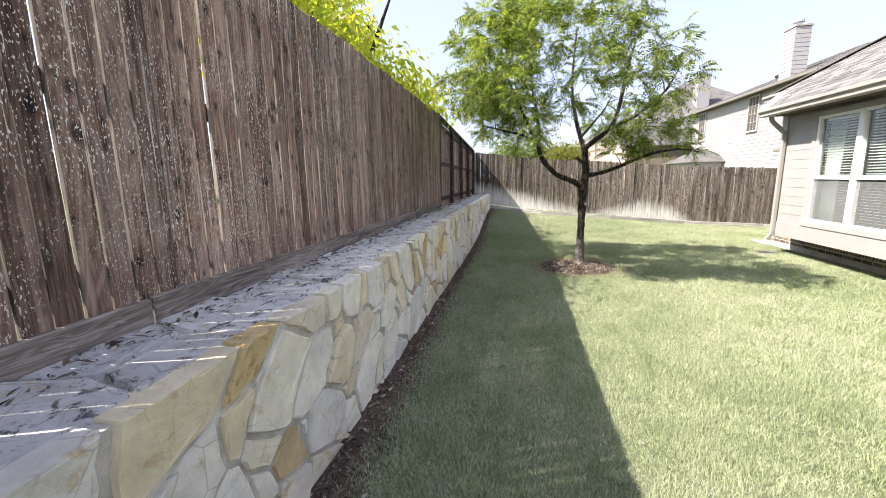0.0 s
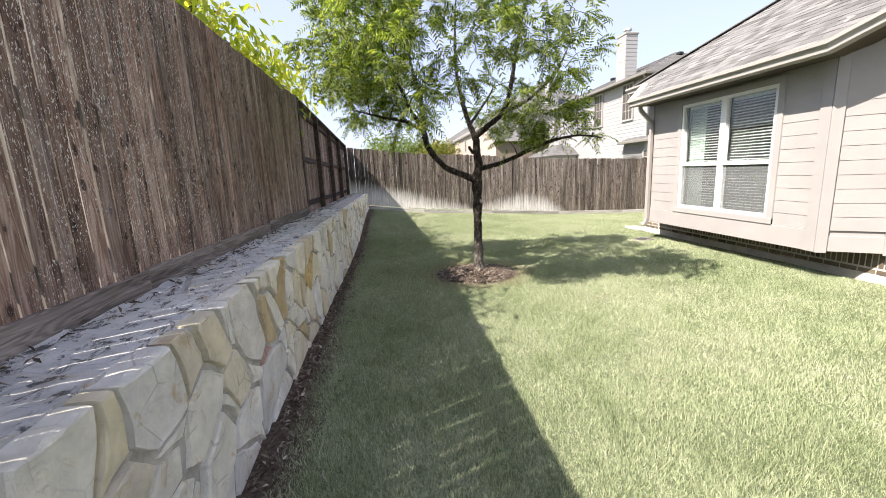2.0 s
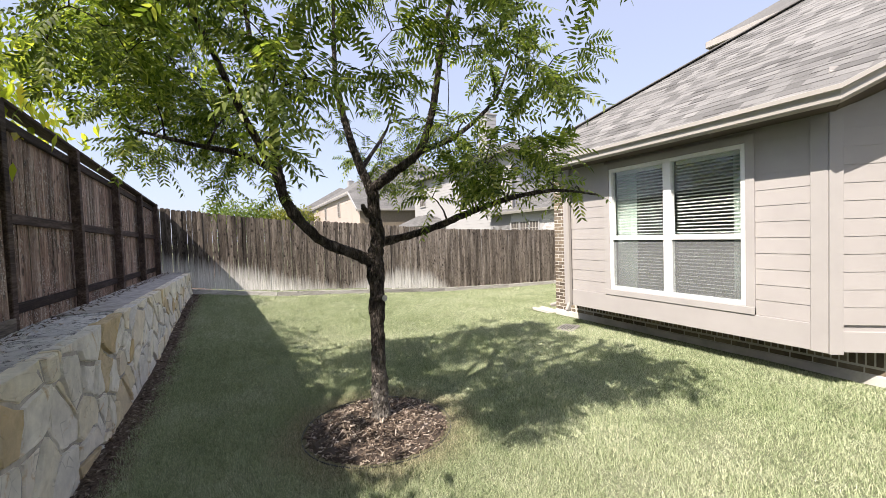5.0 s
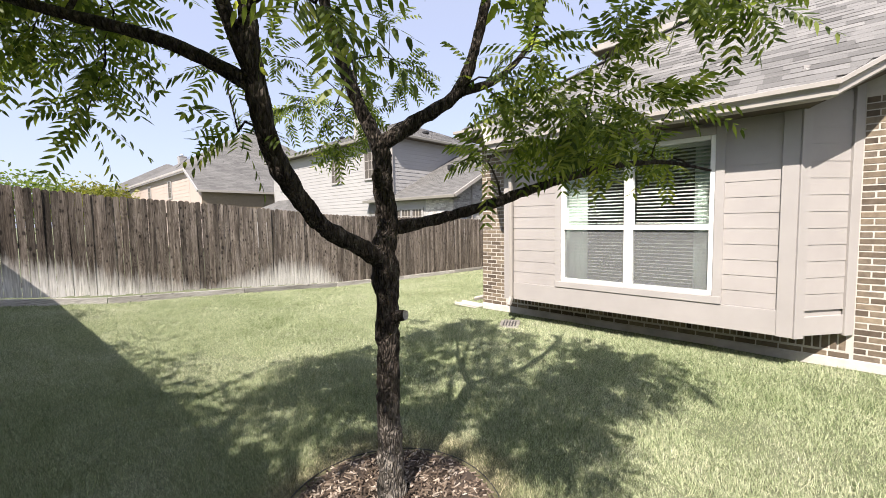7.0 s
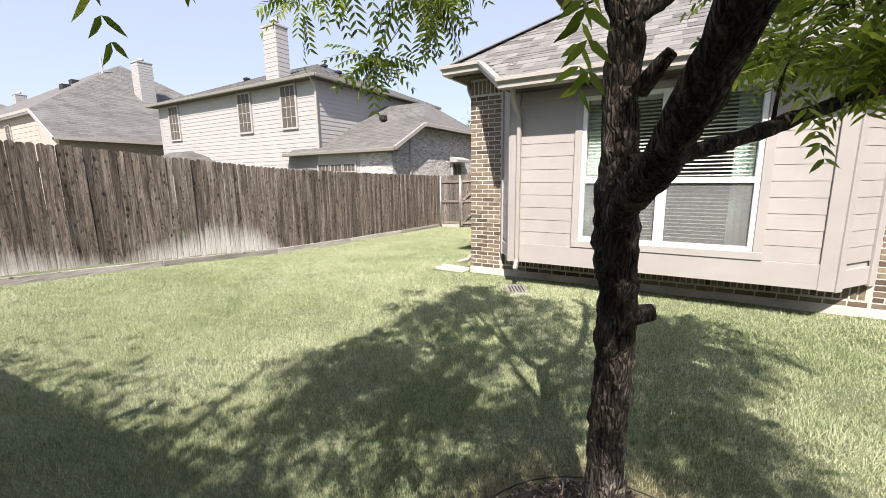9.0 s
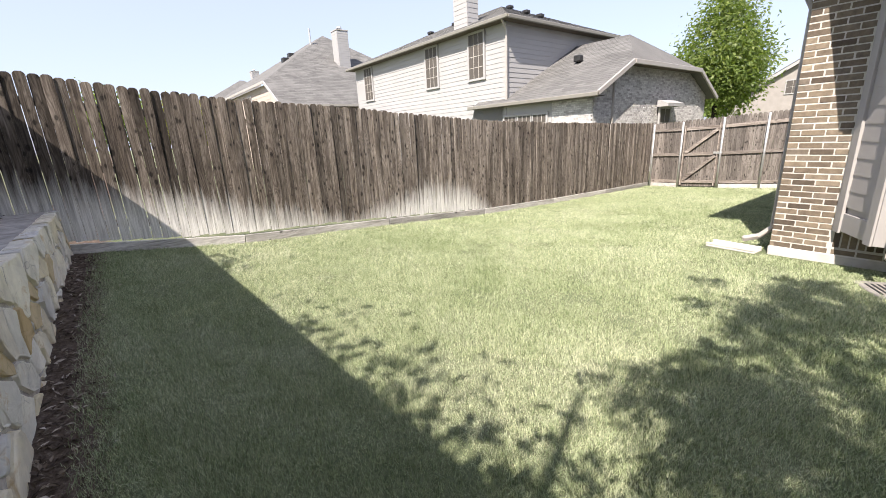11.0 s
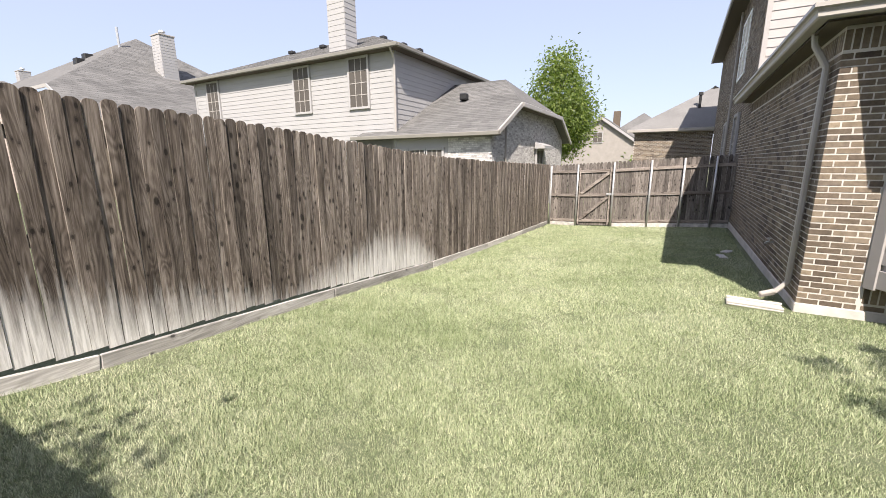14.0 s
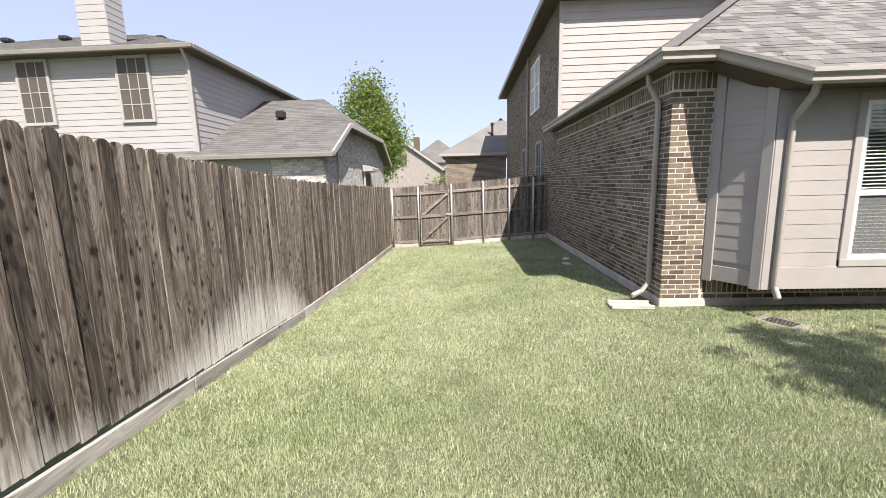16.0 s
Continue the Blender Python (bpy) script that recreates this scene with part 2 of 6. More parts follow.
MAT = {
    "fence_dark": weathered_wood("dark_stained_wood", (0.06, 0.036, 0.027), (0.20, 0.126, 0.096), (0.37, 0.275, 0.225), "z", 1.0),
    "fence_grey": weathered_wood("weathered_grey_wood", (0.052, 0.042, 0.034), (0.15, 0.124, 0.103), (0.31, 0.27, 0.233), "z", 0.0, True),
    "rail_dark": weathered_wood("dark_rail_wood", (0.02, 0.014, 0.012), (0.045, 0.03, 0.025), (0.10, 0.075, 0.065), "y"),
    # paler board edges: sunlight caught in the gaps is put into their colour
    "pale_lit_edge": weathered_wood("sunlit_board_edge", (0.10, 0.082, 0.066), (0.21, 0.18, 0.15), (0.36, 0.32, 0.28), "z"),
    "grey_lit_edge": weathered_wood("grey_sunlit_edge", (0.07, 0.06, 0.05), (0.17, 0.148, 0.125), (0.30, 0.265, 0.235), "z"),
    "kick": weathered_wood("pressure_treated_kickboard", (0.22, 0.21, 0.19), (0.36, 0.34, 0.315), (0.5, 0.48, 0.45), "x"),
    "kick_y": weathered_wood("kickboard_along_wall", (0.08, 0.066, 0.056), (0.18, 0.152, 0.132), (0.33, 0.29, 0.255), "y"),
    "gate_wood": weathered_wood("gate_wood", (0.07, 0.060, 0.052), (0.135, 0.117, 0.103), (0.23, 0.205, 0.182), "z"),
    "gate_rail": weathered_wood("gate_rail_wood", (0.11, 0.09, 0.075), (0.21, 0.18, 0.155), (0.34, 0.30, 0.265), "y"),
    "stone": stone_mat("limestone", [(0.0, (0.82, 0.76, 0.60)), (0.18, (0.90, 0.86, 0.76)), (0.38, (0.74, 0.71, 0.65)), (0.55, (0.88, 0.83, 0.70)), (0.7, (0.80, 0.70, 0.48)), (0.82, (0.86, 0.82, 0.74)), (0.92, (0.68, 0.57, 0.38)), (1.0, (0.60, 0.45, 0.24))]),
    "stone_ochre": stone_mat("ochre_limestone", [(0.0, (0.64, 0.46, 0.20)), (1.0, (0.68, 0.53, 0.28))], (0.40, 0.24, 0.07)),
    "stone_red": stone_mat("reddish_stone", [(0.0, (0.56, 0.36, 0.29)), (1.0, (0.50, 0.33, 0.26))]),
    "flag": stone_mat("grey_flagstone", [(0.0, (0.62, 0.60, 0.56)), (0.5, (0.60, 0.59, 0.58)), (1.0, (0.74, 0.72, 0.69))], (0.03, 0.03, 0.03)),
    "mortar": plain("stone_mortar", (0.47, 0.44, 0.395), 0.95, 0.45, 9, 60, 1.0),
    "brick": brick_mat("house_brick", [(0.0, (0.085, 0.066, 0.05)), (0.3, (0.145, 0.114, 0.084)), (0.6, (0.23, 0.183, 0.132)), (0.85, (0.17, 0.14, 0.11)), (1.0, (0.30, 0.243, 0.172))]),
    "brick_mortar": plain("brick_mortar", (0.52, 0.49, 0.445), 0.95, 0.15, 6, 90, 0.5),
    "brick_white": brick_mat("whitewashed_brick", [(0.0, (0.36, 0.34, 0.33)), (0.45, (0.55, 0.53, 0.51)), (1.0, (0.68, 0.66, 0.64))]),
    "siding": plain("taupe_painted_siding", (0.355, 0.333, 0.318), 0.6, 0.10, 1.8, 70, 0.15),
    "trim": plain("taupe_painted_trim", (0.355, 0.335, 0.32), 0.6, 0.08, 2.0, 70, 0.12),
    "gutter": plain("beige_metal_gutter", (0.36, 0.335, 0.305), 0.4, 0.08, 2.0, 40, 0.05, spec=0.5),
    "gutter_olive": plain("weathered_olive_gutter", (0.20, 0.19, 0.165), 0.5, 0.1, 2.0, 40, 0.05),
    # brown soffit, darkened so the shade under the eaves is in its colour
    "soffit": plain("shade_darkened_soffit", (0.085, 0.07, 0.053), 0.8, 0.08),
    "white_vinyl": plain("white_vinyl_frame", (0.82, 0.82, 0.80), 0.35, 0.03, 2, 40, 0.05, spec=0.5),
    "white_siding": plain("cream_painted_siding", (0.345, 0.338, 0.332), 0.6, 0.06, 0.8, 40, 0.1),
    "peach": plain("peach_painted_siding", (0.42, 0.35, 0.31), 0.7, 0.06, 0.8, 40, 0.1),
    "tan_stucco": plain("tan_brick_wall", (0.30, 0.275, 0.25), 0.8, 0.12, 2.0, 40, 0.2),
    "concrete": plain("pale_concrete", (0.52, 0.49, 0.45), 0.9, 0.25, 4, 90, 0.6),
    "old_concrete": plain("stained_grey_concrete", (0.25, 0.235, 0.21), 0.95, 0.4, 14, 90, 0.8),
    "soil": plain("dark_soil", (0.06, 0.045, 0.035), 0.98, 0.3, 8, 90, 1.0),
    "shingle": shingle_mat("grey_brown_shingles", (0.115, 0.112, 0.108), (0.18, 0.176, 0.17), (0.235, 0.229, 0.22)),
    "shingle_far": shingle_mat("grey_shingles", (0.118, 0.116, 0.112), (0.142, 0.139, 0.134), (0.165, 0.161, 0.155)),
    "blind": plain("white_blind_slat", (0.74, 0.75, 0.73), 0.5, 0.03, 2, 30, 0.03),
    "curtain": plain("pale_curtain", (0.62, 0.72, 0.66), 0.9, 0.1, 6, 60, 0.2),
    "room": plain("darkened_room_walls", (0.16, 0.18, 0.165), 0.9, 0.1),
    "screen": plain("solar_screen_and_dark_room", (0.085, 0.075, 0.065), 0.6, 0.1, 3, 200, 0.2),
    "galv": plain("galvanised_steel", (0.55, 0.55, 0.54), 0.45, 0.15, 8, 60, 0.05, metal=0.7),
    "black_metal": plain("black_metal", (0.025, 0.025, 0.025), 0.5, 0.2),
    "lawn": lawn_mat("lawn_ground", False),
    "blade": lawn_mat("grass_blades", True),
}


def glass_mat():
    m, n, l, b = nodes_of("window_glass")
    b.inputs["Base Color"].default_value = (0.86, 0.93, 0.90, 1)
    b.inputs["Roughness"].default_value = 0.02
    b.inputs["Transmission Weight"].default_value = 1.0
    b.inputs["IOR"].default_value = 1.45
    return m


MAT["glass"] = glass_mat()


# ---- builders ----
class Geo:
    """Collects vertices and faces of one mesh."""

    def __init__(self):
        self.v, self.f = [], []

    def add(self, verts, faces):
        k = len(self.v)
        self.v += [tuple(p) for p in verts]
        self.f += [tuple(i + k for i in f) for f in faces]
        return self

    def box(self, a, b, bev=0.0, m=None):
        """Box between two corners, with chamfered edges where bev > 0."""
        lo, hi = [min(p, q) for p, q in zip(a, b)], [max(p, q) for p, q in zip(a, b)]
        if bev <= 0:
            vs = [Vector((x, y, z)) for x in (lo[0], hi[0]) for y in (lo[1], hi[1]) for z in (lo[2], hi[2])]
            fs = [(0, 1, 3, 2), (4, 6, 7, 5), (0, 4, 5, 1), (2, 3, 7, 6), (0, 2, 6, 4), (1, 5, 7, 3)]
        else:
            bev = min(bev, *[(h - l) * 0.45 for l, h in zip(lo, hi)])
            vs, ids = [], {}
            for sx in (0, 1):
                for sy in (0, 1):
                    for sz in (0, 1):
                        c, s = [lo, hi], (sx, sy, sz)
                        p = [c[s[i]][i] for i in range(3)]
                        q = [p[i] + (bev if s[i] == 0 else -bev) for i in range(3)]
                        for ax in range(3):
                            w = list(q)
                            w[ax] = p[ax]
                            ids[(s, ax)] = len(vs)
                            vs.append(Vector(w))
            fs = []
            for ax in range(3):
                u, w = [i for i in range(3) if i != ax]
                for side in (0, 1):
                    loop = []
                    for su, sw in ((0, 0), (1, 0), (1, 1), (0, 1)):
                        s = [0, 0, 0]
                        s[ax], s[u], s[w] = side, su, sw
                        loop.append(ids[(tuple(s), ax)])
                    flip = (side == 1) != (ax == 1)
                    fs.append(tuple(loop if flip else loop[::-1]))
            for ax in range(3):
                u, w = [i for i in range(3) if i != ax]
                for su in (0, 1):
                    for sw in (0, 1):
                        s0, s1 = [0, 0, 0], [0, 0, 0]
                        s0[u] = s1[u] = su
                        s0[w] = s1[w] = sw
                        s1[ax] = 1
                        quad = [ids[(tuple(s0), u)], ids[(tuple(s1), u)], ids[(tuple(s1), w)], ids[(tuple(s0), w)]]
                        nrm = (vs[quad[1]] - vs[quad[0]]).cross(vs[quad[2]] - vs[quad[1]])
                        out = Vector([(0 if i == ax else (1 if s0[i] else -1)) for i in range(3)])
                        fs.append(tuple(quad if nrm.dot(out) > 0 else quad[::-1]))
            for s in [(a_, b_, c_) for a_ in (0, 1) for b_ in (0, 1) for c_ in (0, 1)]:
                tri = [ids[(s, i)] for i in range(3)]
                nrm = (vs[tri[1]] - vs[tri[0]]).cross(vs[tri[2]] - vs[tri[1]])
                out = Vector([1 if i else -1 for i in s])
                fs.append(tuple(tri if nrm.dot(out) > 0 else tri[::-1]))
        if m is not None:
            vs = [m @ v for v in vs]
        return self.add(vs, fs)

    def beam(self, p, q, w, h, bev=0.0, up=(0, 0, 1)):
        """A bar of cross-section w by h from p to q."""
        p, q = Vector(p), Vector(q)
        d = (q - p)
        zx = d.normalized()
        side = Vector(up).cross(zx)
        if side.length < 1e-4:
            side = Vector((1, 0, 0))
        side.normalize()
        top = zx.cross(side)
        m = Matrix((side, zx, top)).transposed().to_4x4()
        m.translation = p
        return self.box((-w / 2, 0, -h / 2), (w / 2, d.length, h / 2), bev, m)

    def tube(self, pts, radii, sides=8, squash=None):
        """A round or flattened tube along points."""
        pts = [Vector(p) for p in pts]
        radii = radii if hasattr(radii, "__len__") else [radii] * len(pts)
        k = len(self.v)
        ref = None
        for i, p in enumerate(pts):
            d = (pts[min(i + 1, len(pts) - 1)] - pts[max(i - 1, 0)]).normalized()
            if ref is None:
                ref = d.orthogonal().normalized()
            a = (ref - d * ref.dot(d)).normalized()
            ref = a
            b = d.cross(a)
            for j in range(sides):
                t = 2 * math.pi * j / sides
                self.v.append(tuple(p + radii[i] * (a * math.cos(t) + b * math.sin(t))))
        for i in range(len(pts) - 1):
            for j in range(sides):
                j2 = (j + 1) % sides
                self.f.append((k + i * sides + j, k + i * sides + j2, k + (i + 1) * sides + j2, k + (i + 1) * sides + j))
        self.f.append(tuple(k + j for j in range(sides))[::-1])
        self.f.append(tuple(k + (len(pts) - 1) * sides + j for j in range(sides)))
        return self

    def prism(self, poly, depth):
        """Extrudes a polygon of 3D points along a vector."""
        poly, d, n = [Vector(p) for p in poly], Vector(depth), len(poly)
        return self.add(poly + [p + d for p in poly], [tuple(range(n))[::-1], tuple(range(n, 2 * n))] + [(i, (i + 1) % n, (i + 1) % n + n, i + n) for i in range(n)])

    def mesh(self, name, mat, smooth=False):
        me = bpy.data.meshes.new(name)
        me.from_pydata(self.v, [], self.f)
        me.materials.append(MAT[mat] if isinstance(mat, str) else mat)
        if smooth:
            me.polygons.foreach_set("use_smooth", [True] * len(me.polygons))
        return me

    def make(self, name, mat, parent=None, label="", category="", group="", kind="", smooth=False):
        ob = new(name, self.mesh(name, mat, smooth))
        ob.parent = parent
        return tagged(ob, label, category, group, kind)


def thing(name, label, category, at=(0, 0, 0), group="", kind=""):
    ob = new(name)
    ob.location = at
    ob.empty_display_size = 0.2
    return tagged(ob, label, category, group, kind)


def piece(name, me, parent, m):
    """One more object on shared mesh data, placed by a matrix in the parent's space."""
    ob = new(name, me)
    ob.parent = parent
    ob.matrix_local = m
    return ob


def smooth_step(t):
    t = np.clip(t, 0, 1)
    return t * t * (3 - 2 * t)


def gz(x, y):
    """Height of the lawn."""
    foot = np.interp(x, [-1.6, -1, 0, 1, 2.3, 3.4, 4.2, 5.4, 8, 12.6], [0.40, 0.33, 0.19, 0.07, 0.0, -0.07, -0.13, -0.22, -0.32, -0.43])
    base = np.interp(x, [4, 13], [-0.11, -0.15])
    return base + (foot - base) * smooth_step((np.asarray(y) - 8.8) / 6.3)

# ---- ground ----
def ground_sheet():
    xs = [-3000, -400, -80, -25, -8, -3] + list(np.arange(-1.9, 13.6, 0.16)) + [15, 20, 40, 100, 400, 3000]
    ys = [-3000, -400, -80, -25, -9] + list(np.arange(-5, 15.7, 0.16)) + [18, 24, 40, 100, 400, 3000]
    g = Geo()
    for y in ys:
        for x in xs:
            bumpy = 0.012 * noise.noise((x * 1.3, y * 1.3, 0)) if -2 < x < 14 and -6 < y < 16 else 0.0
            g.v.append((x, y, float(gz(x, y)) + bumpy))
    n = len(xs)
    for j in range(len(ys) - 1):
        for i in range(n - 1):
            g.f.append((j * n + i, j * n + i + 1, (j + 1) * n + i + 1, (j + 1) * n + i))
    return g.make("ground", "lawn", label="mown green lawn with pale dry patches", category="lawn", kind="structure", smooth=True)


ground_sheet()


# ---- stone retaining wall ----
def clip(poly, px, py, nx, ny):
    """Keeps the part of a polygon on the side that the normal points away from."""
    out = []
    for i, (ax, ay) in enumerate(poly):
        bx, by = poly[(i + 1) % len(poly)]
        da, db = (ax - px) * nx + (ay - py) * ny, (bx - px) * nx + (by - py) * ny
        if da <= 0:
            out.append((ax, ay))
        if (da < 0 < db) or (db < 0 < da):
            t = da / (da - db)
            out.append((ax + t * (bx - ax), ay + t * (by - ay)))
    return out


def cells(seeds, lo, hi, gap, weights=None):
    """Weighted Voronoi cells in a rectangle, shrunk by half a joint on every side."""
    res = []
    weights = weights or [0.0] * len(seeds)
    for i, (cx, cy) in enumerate(seeds):
        poly = [(lo[0], lo[1]), (hi[0], lo[1]), (hi[0], hi[1]), (lo[0], hi[1])]
        for j, (ox, oy) in enumerate(seeds):
            if i == j or abs(ox - cx) > 1.6 or abs(oy - cy) > 1.6:
                continue
            nx, ny = ox - cx, oy - cy
            ln = math.hypot(nx, ny)
            nx, ny = nx / ln, ny / ln
            k = (ln * ln + weights[i] - weights[j]) / (2 * ln) - gap / 2
            poly = clip(poly, cx + nx * k, cy + ny * k, nx, ny)
            if len(poly) < 3:
                break
        if len(poly) >= 3:
            res.append(((cx, cy), poly))
    return res


def bend(u, v):
    """Slants and wavers the joints so that no row of stones runs true."""
    k = min(1.0, max(0.0, (WALL_TOP - v) / 0.25))
    return (u + 0.10 * math.sin(v * 5.1 + u * 1.7) + 0.05 * math.sin(u * 6.3 + 1.0) + 0.12 * (v - 0.4) * math.sin(u * 0.9),
            v + k * (0.035 * math.sin(u * 4.4 + 0.6) + 0.02 * math.sin(u * 9.7 + v * 6.0)))


def ragged(poly, rng, amount, low=-9.0, high=9.0, step=0.06, warp=None):
    """Breaks straight edges of a stone's outline so that it looks hewn."""
    out = []
    cx, cy = sum(p[0] for p in poly) / len(poly), sum(p[1] for p in poly) / len(poly)
    for i, (ax, ay) in enumerate(poly):
        bx, by = poly[(i + 1) % len(poly)]
        ln = math.hypot(bx - ax, by - ay)
        if ln < 0.012:
            continue
        k = max(1, int(ln / step))
        for j in range(k):
            t = j / k
            f = rng.uniform(0.03, 0.09) if j == 0 else rng.uniform(0, amount)
            mx, my = ax + (bx - ax) * t, ay + (by - ay) * t
            d = max(math.hypot(cx - mx, cy - my), 0.03)
            mx, my = mx + (cx - mx) * f * 0.12 / d, my + (cy - my) * f * 0.12 / d
            if warp:
                mx, my = warp(mx, my)
            out.append((mx, min(max(my, low), high)))
    return out


def stone_geo(poly, rng, deep, proud, inset, place):
    """A hewn stone: outline, worn edge and an uneven face. place maps (u, v, w) to the world, w outwards."""
    n = len(poly)
    cx, cy = sum(p[0] for p in poly) / n, sum(p[1] for p in poly) / n
    g = Geo()
    tilt_u, tilt_v = rng.uniform(-0.06, 0.06), rng.uniform(-0.06, 0.06)
    rings = []
    for k, (shrink, w) in enumerate(((0.0, -deep), (0.0, -0.012), (inset, proud * 0.8), (inset * 3.2, proud))):
        ring = []
        for (u, v) in poly:
            d = max(math.hypot(cx - u, cy - v), 0.02)
            f = min(shrink / d, 0.7)
            uu, vv = u + (cx - u) * f, v + (cy - v) * f
            ww = w + (tilt_u * (uu - cx) + tilt_v * (vv - cy) + rng.uniform(-0.005, 0.005) if k > 1 else 0)
            ring.append(len(g.v))
            g.v.append(place(uu, vv, ww))
        rings.append(ring)
    for a, b in zip(rings, rings[1:]):
        for i in range(n):
            g.f.append((a[i], a[(i + 1) % n], b[(i + 1) % n], b[i]))
    g.f.append(tuple(rings[-1]))
    return g


WALL_X, WALL_TOP, WALL_Y0, WALL_Y1 = -1.04, 0.875, -3.2, 15.08


def stone_wall():
    rng = random.Random(5)
    wall = thing("retaining_wall", "low retaining wall of cream and grey limestone rubble", "stone wall", (WALL_X, 6, 0))
    inv = Matrix.Translation((-WALL_X, -6, 0))

    def at(g):
        g.v = [tuple(inv @ Vector(p)) for p in g.v]
        return g

    at(Geo().box((-1.64, WALL_Y0, -0.4), (WALL_X - 0.014, WALL_Y1, WALL_TOP - 0.015))).make("mortar", "mortar", wall, "grey mortar core")
    seeds = []
    rows = [(-0.12, 0.30), (0.10, 0.22), (0.30, 0.30), (0.54, 0.22), (0.79, 0.27)]
    for k, (z, pitch) in enumerate(rows):
        y = WALL_Y0 + rng.uniform(0, 0.2)
        while y < WALL_Y1:
            seeds.append((y, z + rng.uniform(-0.11, 0.11) * (0.3 if k == 4 else 1.0)))
            y += pitch * rng.choice((0.4, 0.6, 0.9, 1.2, 1.9))
    weights = [rng.choice((-0.025, -0.015, 0.0, 0.015, 0.03)) for _ in seeds]
    ochre = [(3.08, 0.77), (4.37, 0.78), (5.19, 0.46), (1.28, 0.84)]
    red = [(3.94, 0.29)]
    found = cells(seeds, (WALL_Y0, -0.32), (WALL_Y1 - 0.12, WALL_TOP), 0.019, weights)
    nearest = lambda p: min(range(len(found)), key=lambda i: math.hypot(bend(*found[i][0])[0] - p[0], bend(*found[i][0])[1] - p[1]))
    tinted = {nearest(p): "stone_ochre" for p in ochre}
    tinted.update({nearest(p): "stone_red" for p in red})
    for index, (_, poly) in enumerate(found):
        poly = ragged(poly, rng, 0.10, -0.3, WALL_TOP - 0.001, 0.06, bend)
        if len(poly) < 3:
            continue
        g = stone_geo(poly, rng, 0.10, rng.uniform(-0.002, 0.016), 0.006, lambda u, v, w: (WALL_X + w, u, v))
        at(g).make("stone", tinted.get(index, "stone"), wall)
    seeds = []
    y = WALL_Y0
    while y < WALL_Y1:
        if rng.random() < 0.55:
            seeds += [(-1.27 + rng.uniform(-0.05, 0.05), y), (-1.50 + rng.uniform(-0.05, 0.05), y + rng.uniform(-0.1, 0.1))]
        else:
            seeds.append((-1.36 + rng.uniform(-0.06, 0.06), y))
        y += rng.uniform(0.24, 0.48)
    for (cx, cy), poly in cells(seeds, (-1.60, WALL_Y0), (WALL_X - 0.075, WALL_Y1), 0.014):
        poly = ragged(poly, rng, 0.06)
        if len(poly) < 3:
            continue
        at(stone_geo(poly, rng, 0.05, rng.uniform(0.002, 0.014), 0.008, lambda u, v, w: (u, v, WALL_TOP - 0.006 + w))).make("flagstone", "flag", wall, "grey lichen-stained flagstone on the wall's top")


stone_wall()


# ---- fences ----
def picket_mesh(name, mat, height, seed, round_top=True, width=0.1, thick=0.016, edge="pale_lit_edge"):
    """A fence board with a dog-eared top and a slight warp; it faces -y in its own space."""
    rng = random.Random(seed)
    w, c = width / 2, 0.03
    if round_top:
        out = [(-w, 0), (w, 0), (w, height * 0.5), (w, height - c), (w - c * 0.35, height - c * 0.4), (w - c, height), (-w + c, height), (-w + c * 0.35, height - c * 0.4), (-w, height - c), (-w, height * 0.5)]
    else:
        out = [(-w, 0), (w, 0), (w, height * 0.5), (w, height), (-w, height), (-w, height * 0.5)]
    bow, lean = rng.uniform(-0.008, 0.008), rng.uniform(-0.005, 0.005)
    curve = lambda z: (lean * z / height, bow * math.sin(math.pi * z / height))
    g = Geo()
    n = len(out)
    for y in (-thick / 2, thick / 2):
        for x, z in out:
            dx, dy = curve(z)
            g.v.append((x + dx, y + dy, z))
    g.f += [tuple(range(n)), tuple(range(2 * n - 1, n - 1, -1))]
    g.f += [(i, i + n, (i + 1) % n + n, (i + 1) % n) for i in range(n)]
    me = g.mesh(name, mat)
    me.materials.append(MAT[edge])
    for f in me.polygons[2:]:
        if abs(f.normal.x) > 0.9:
            f.material_index = 1
    return me


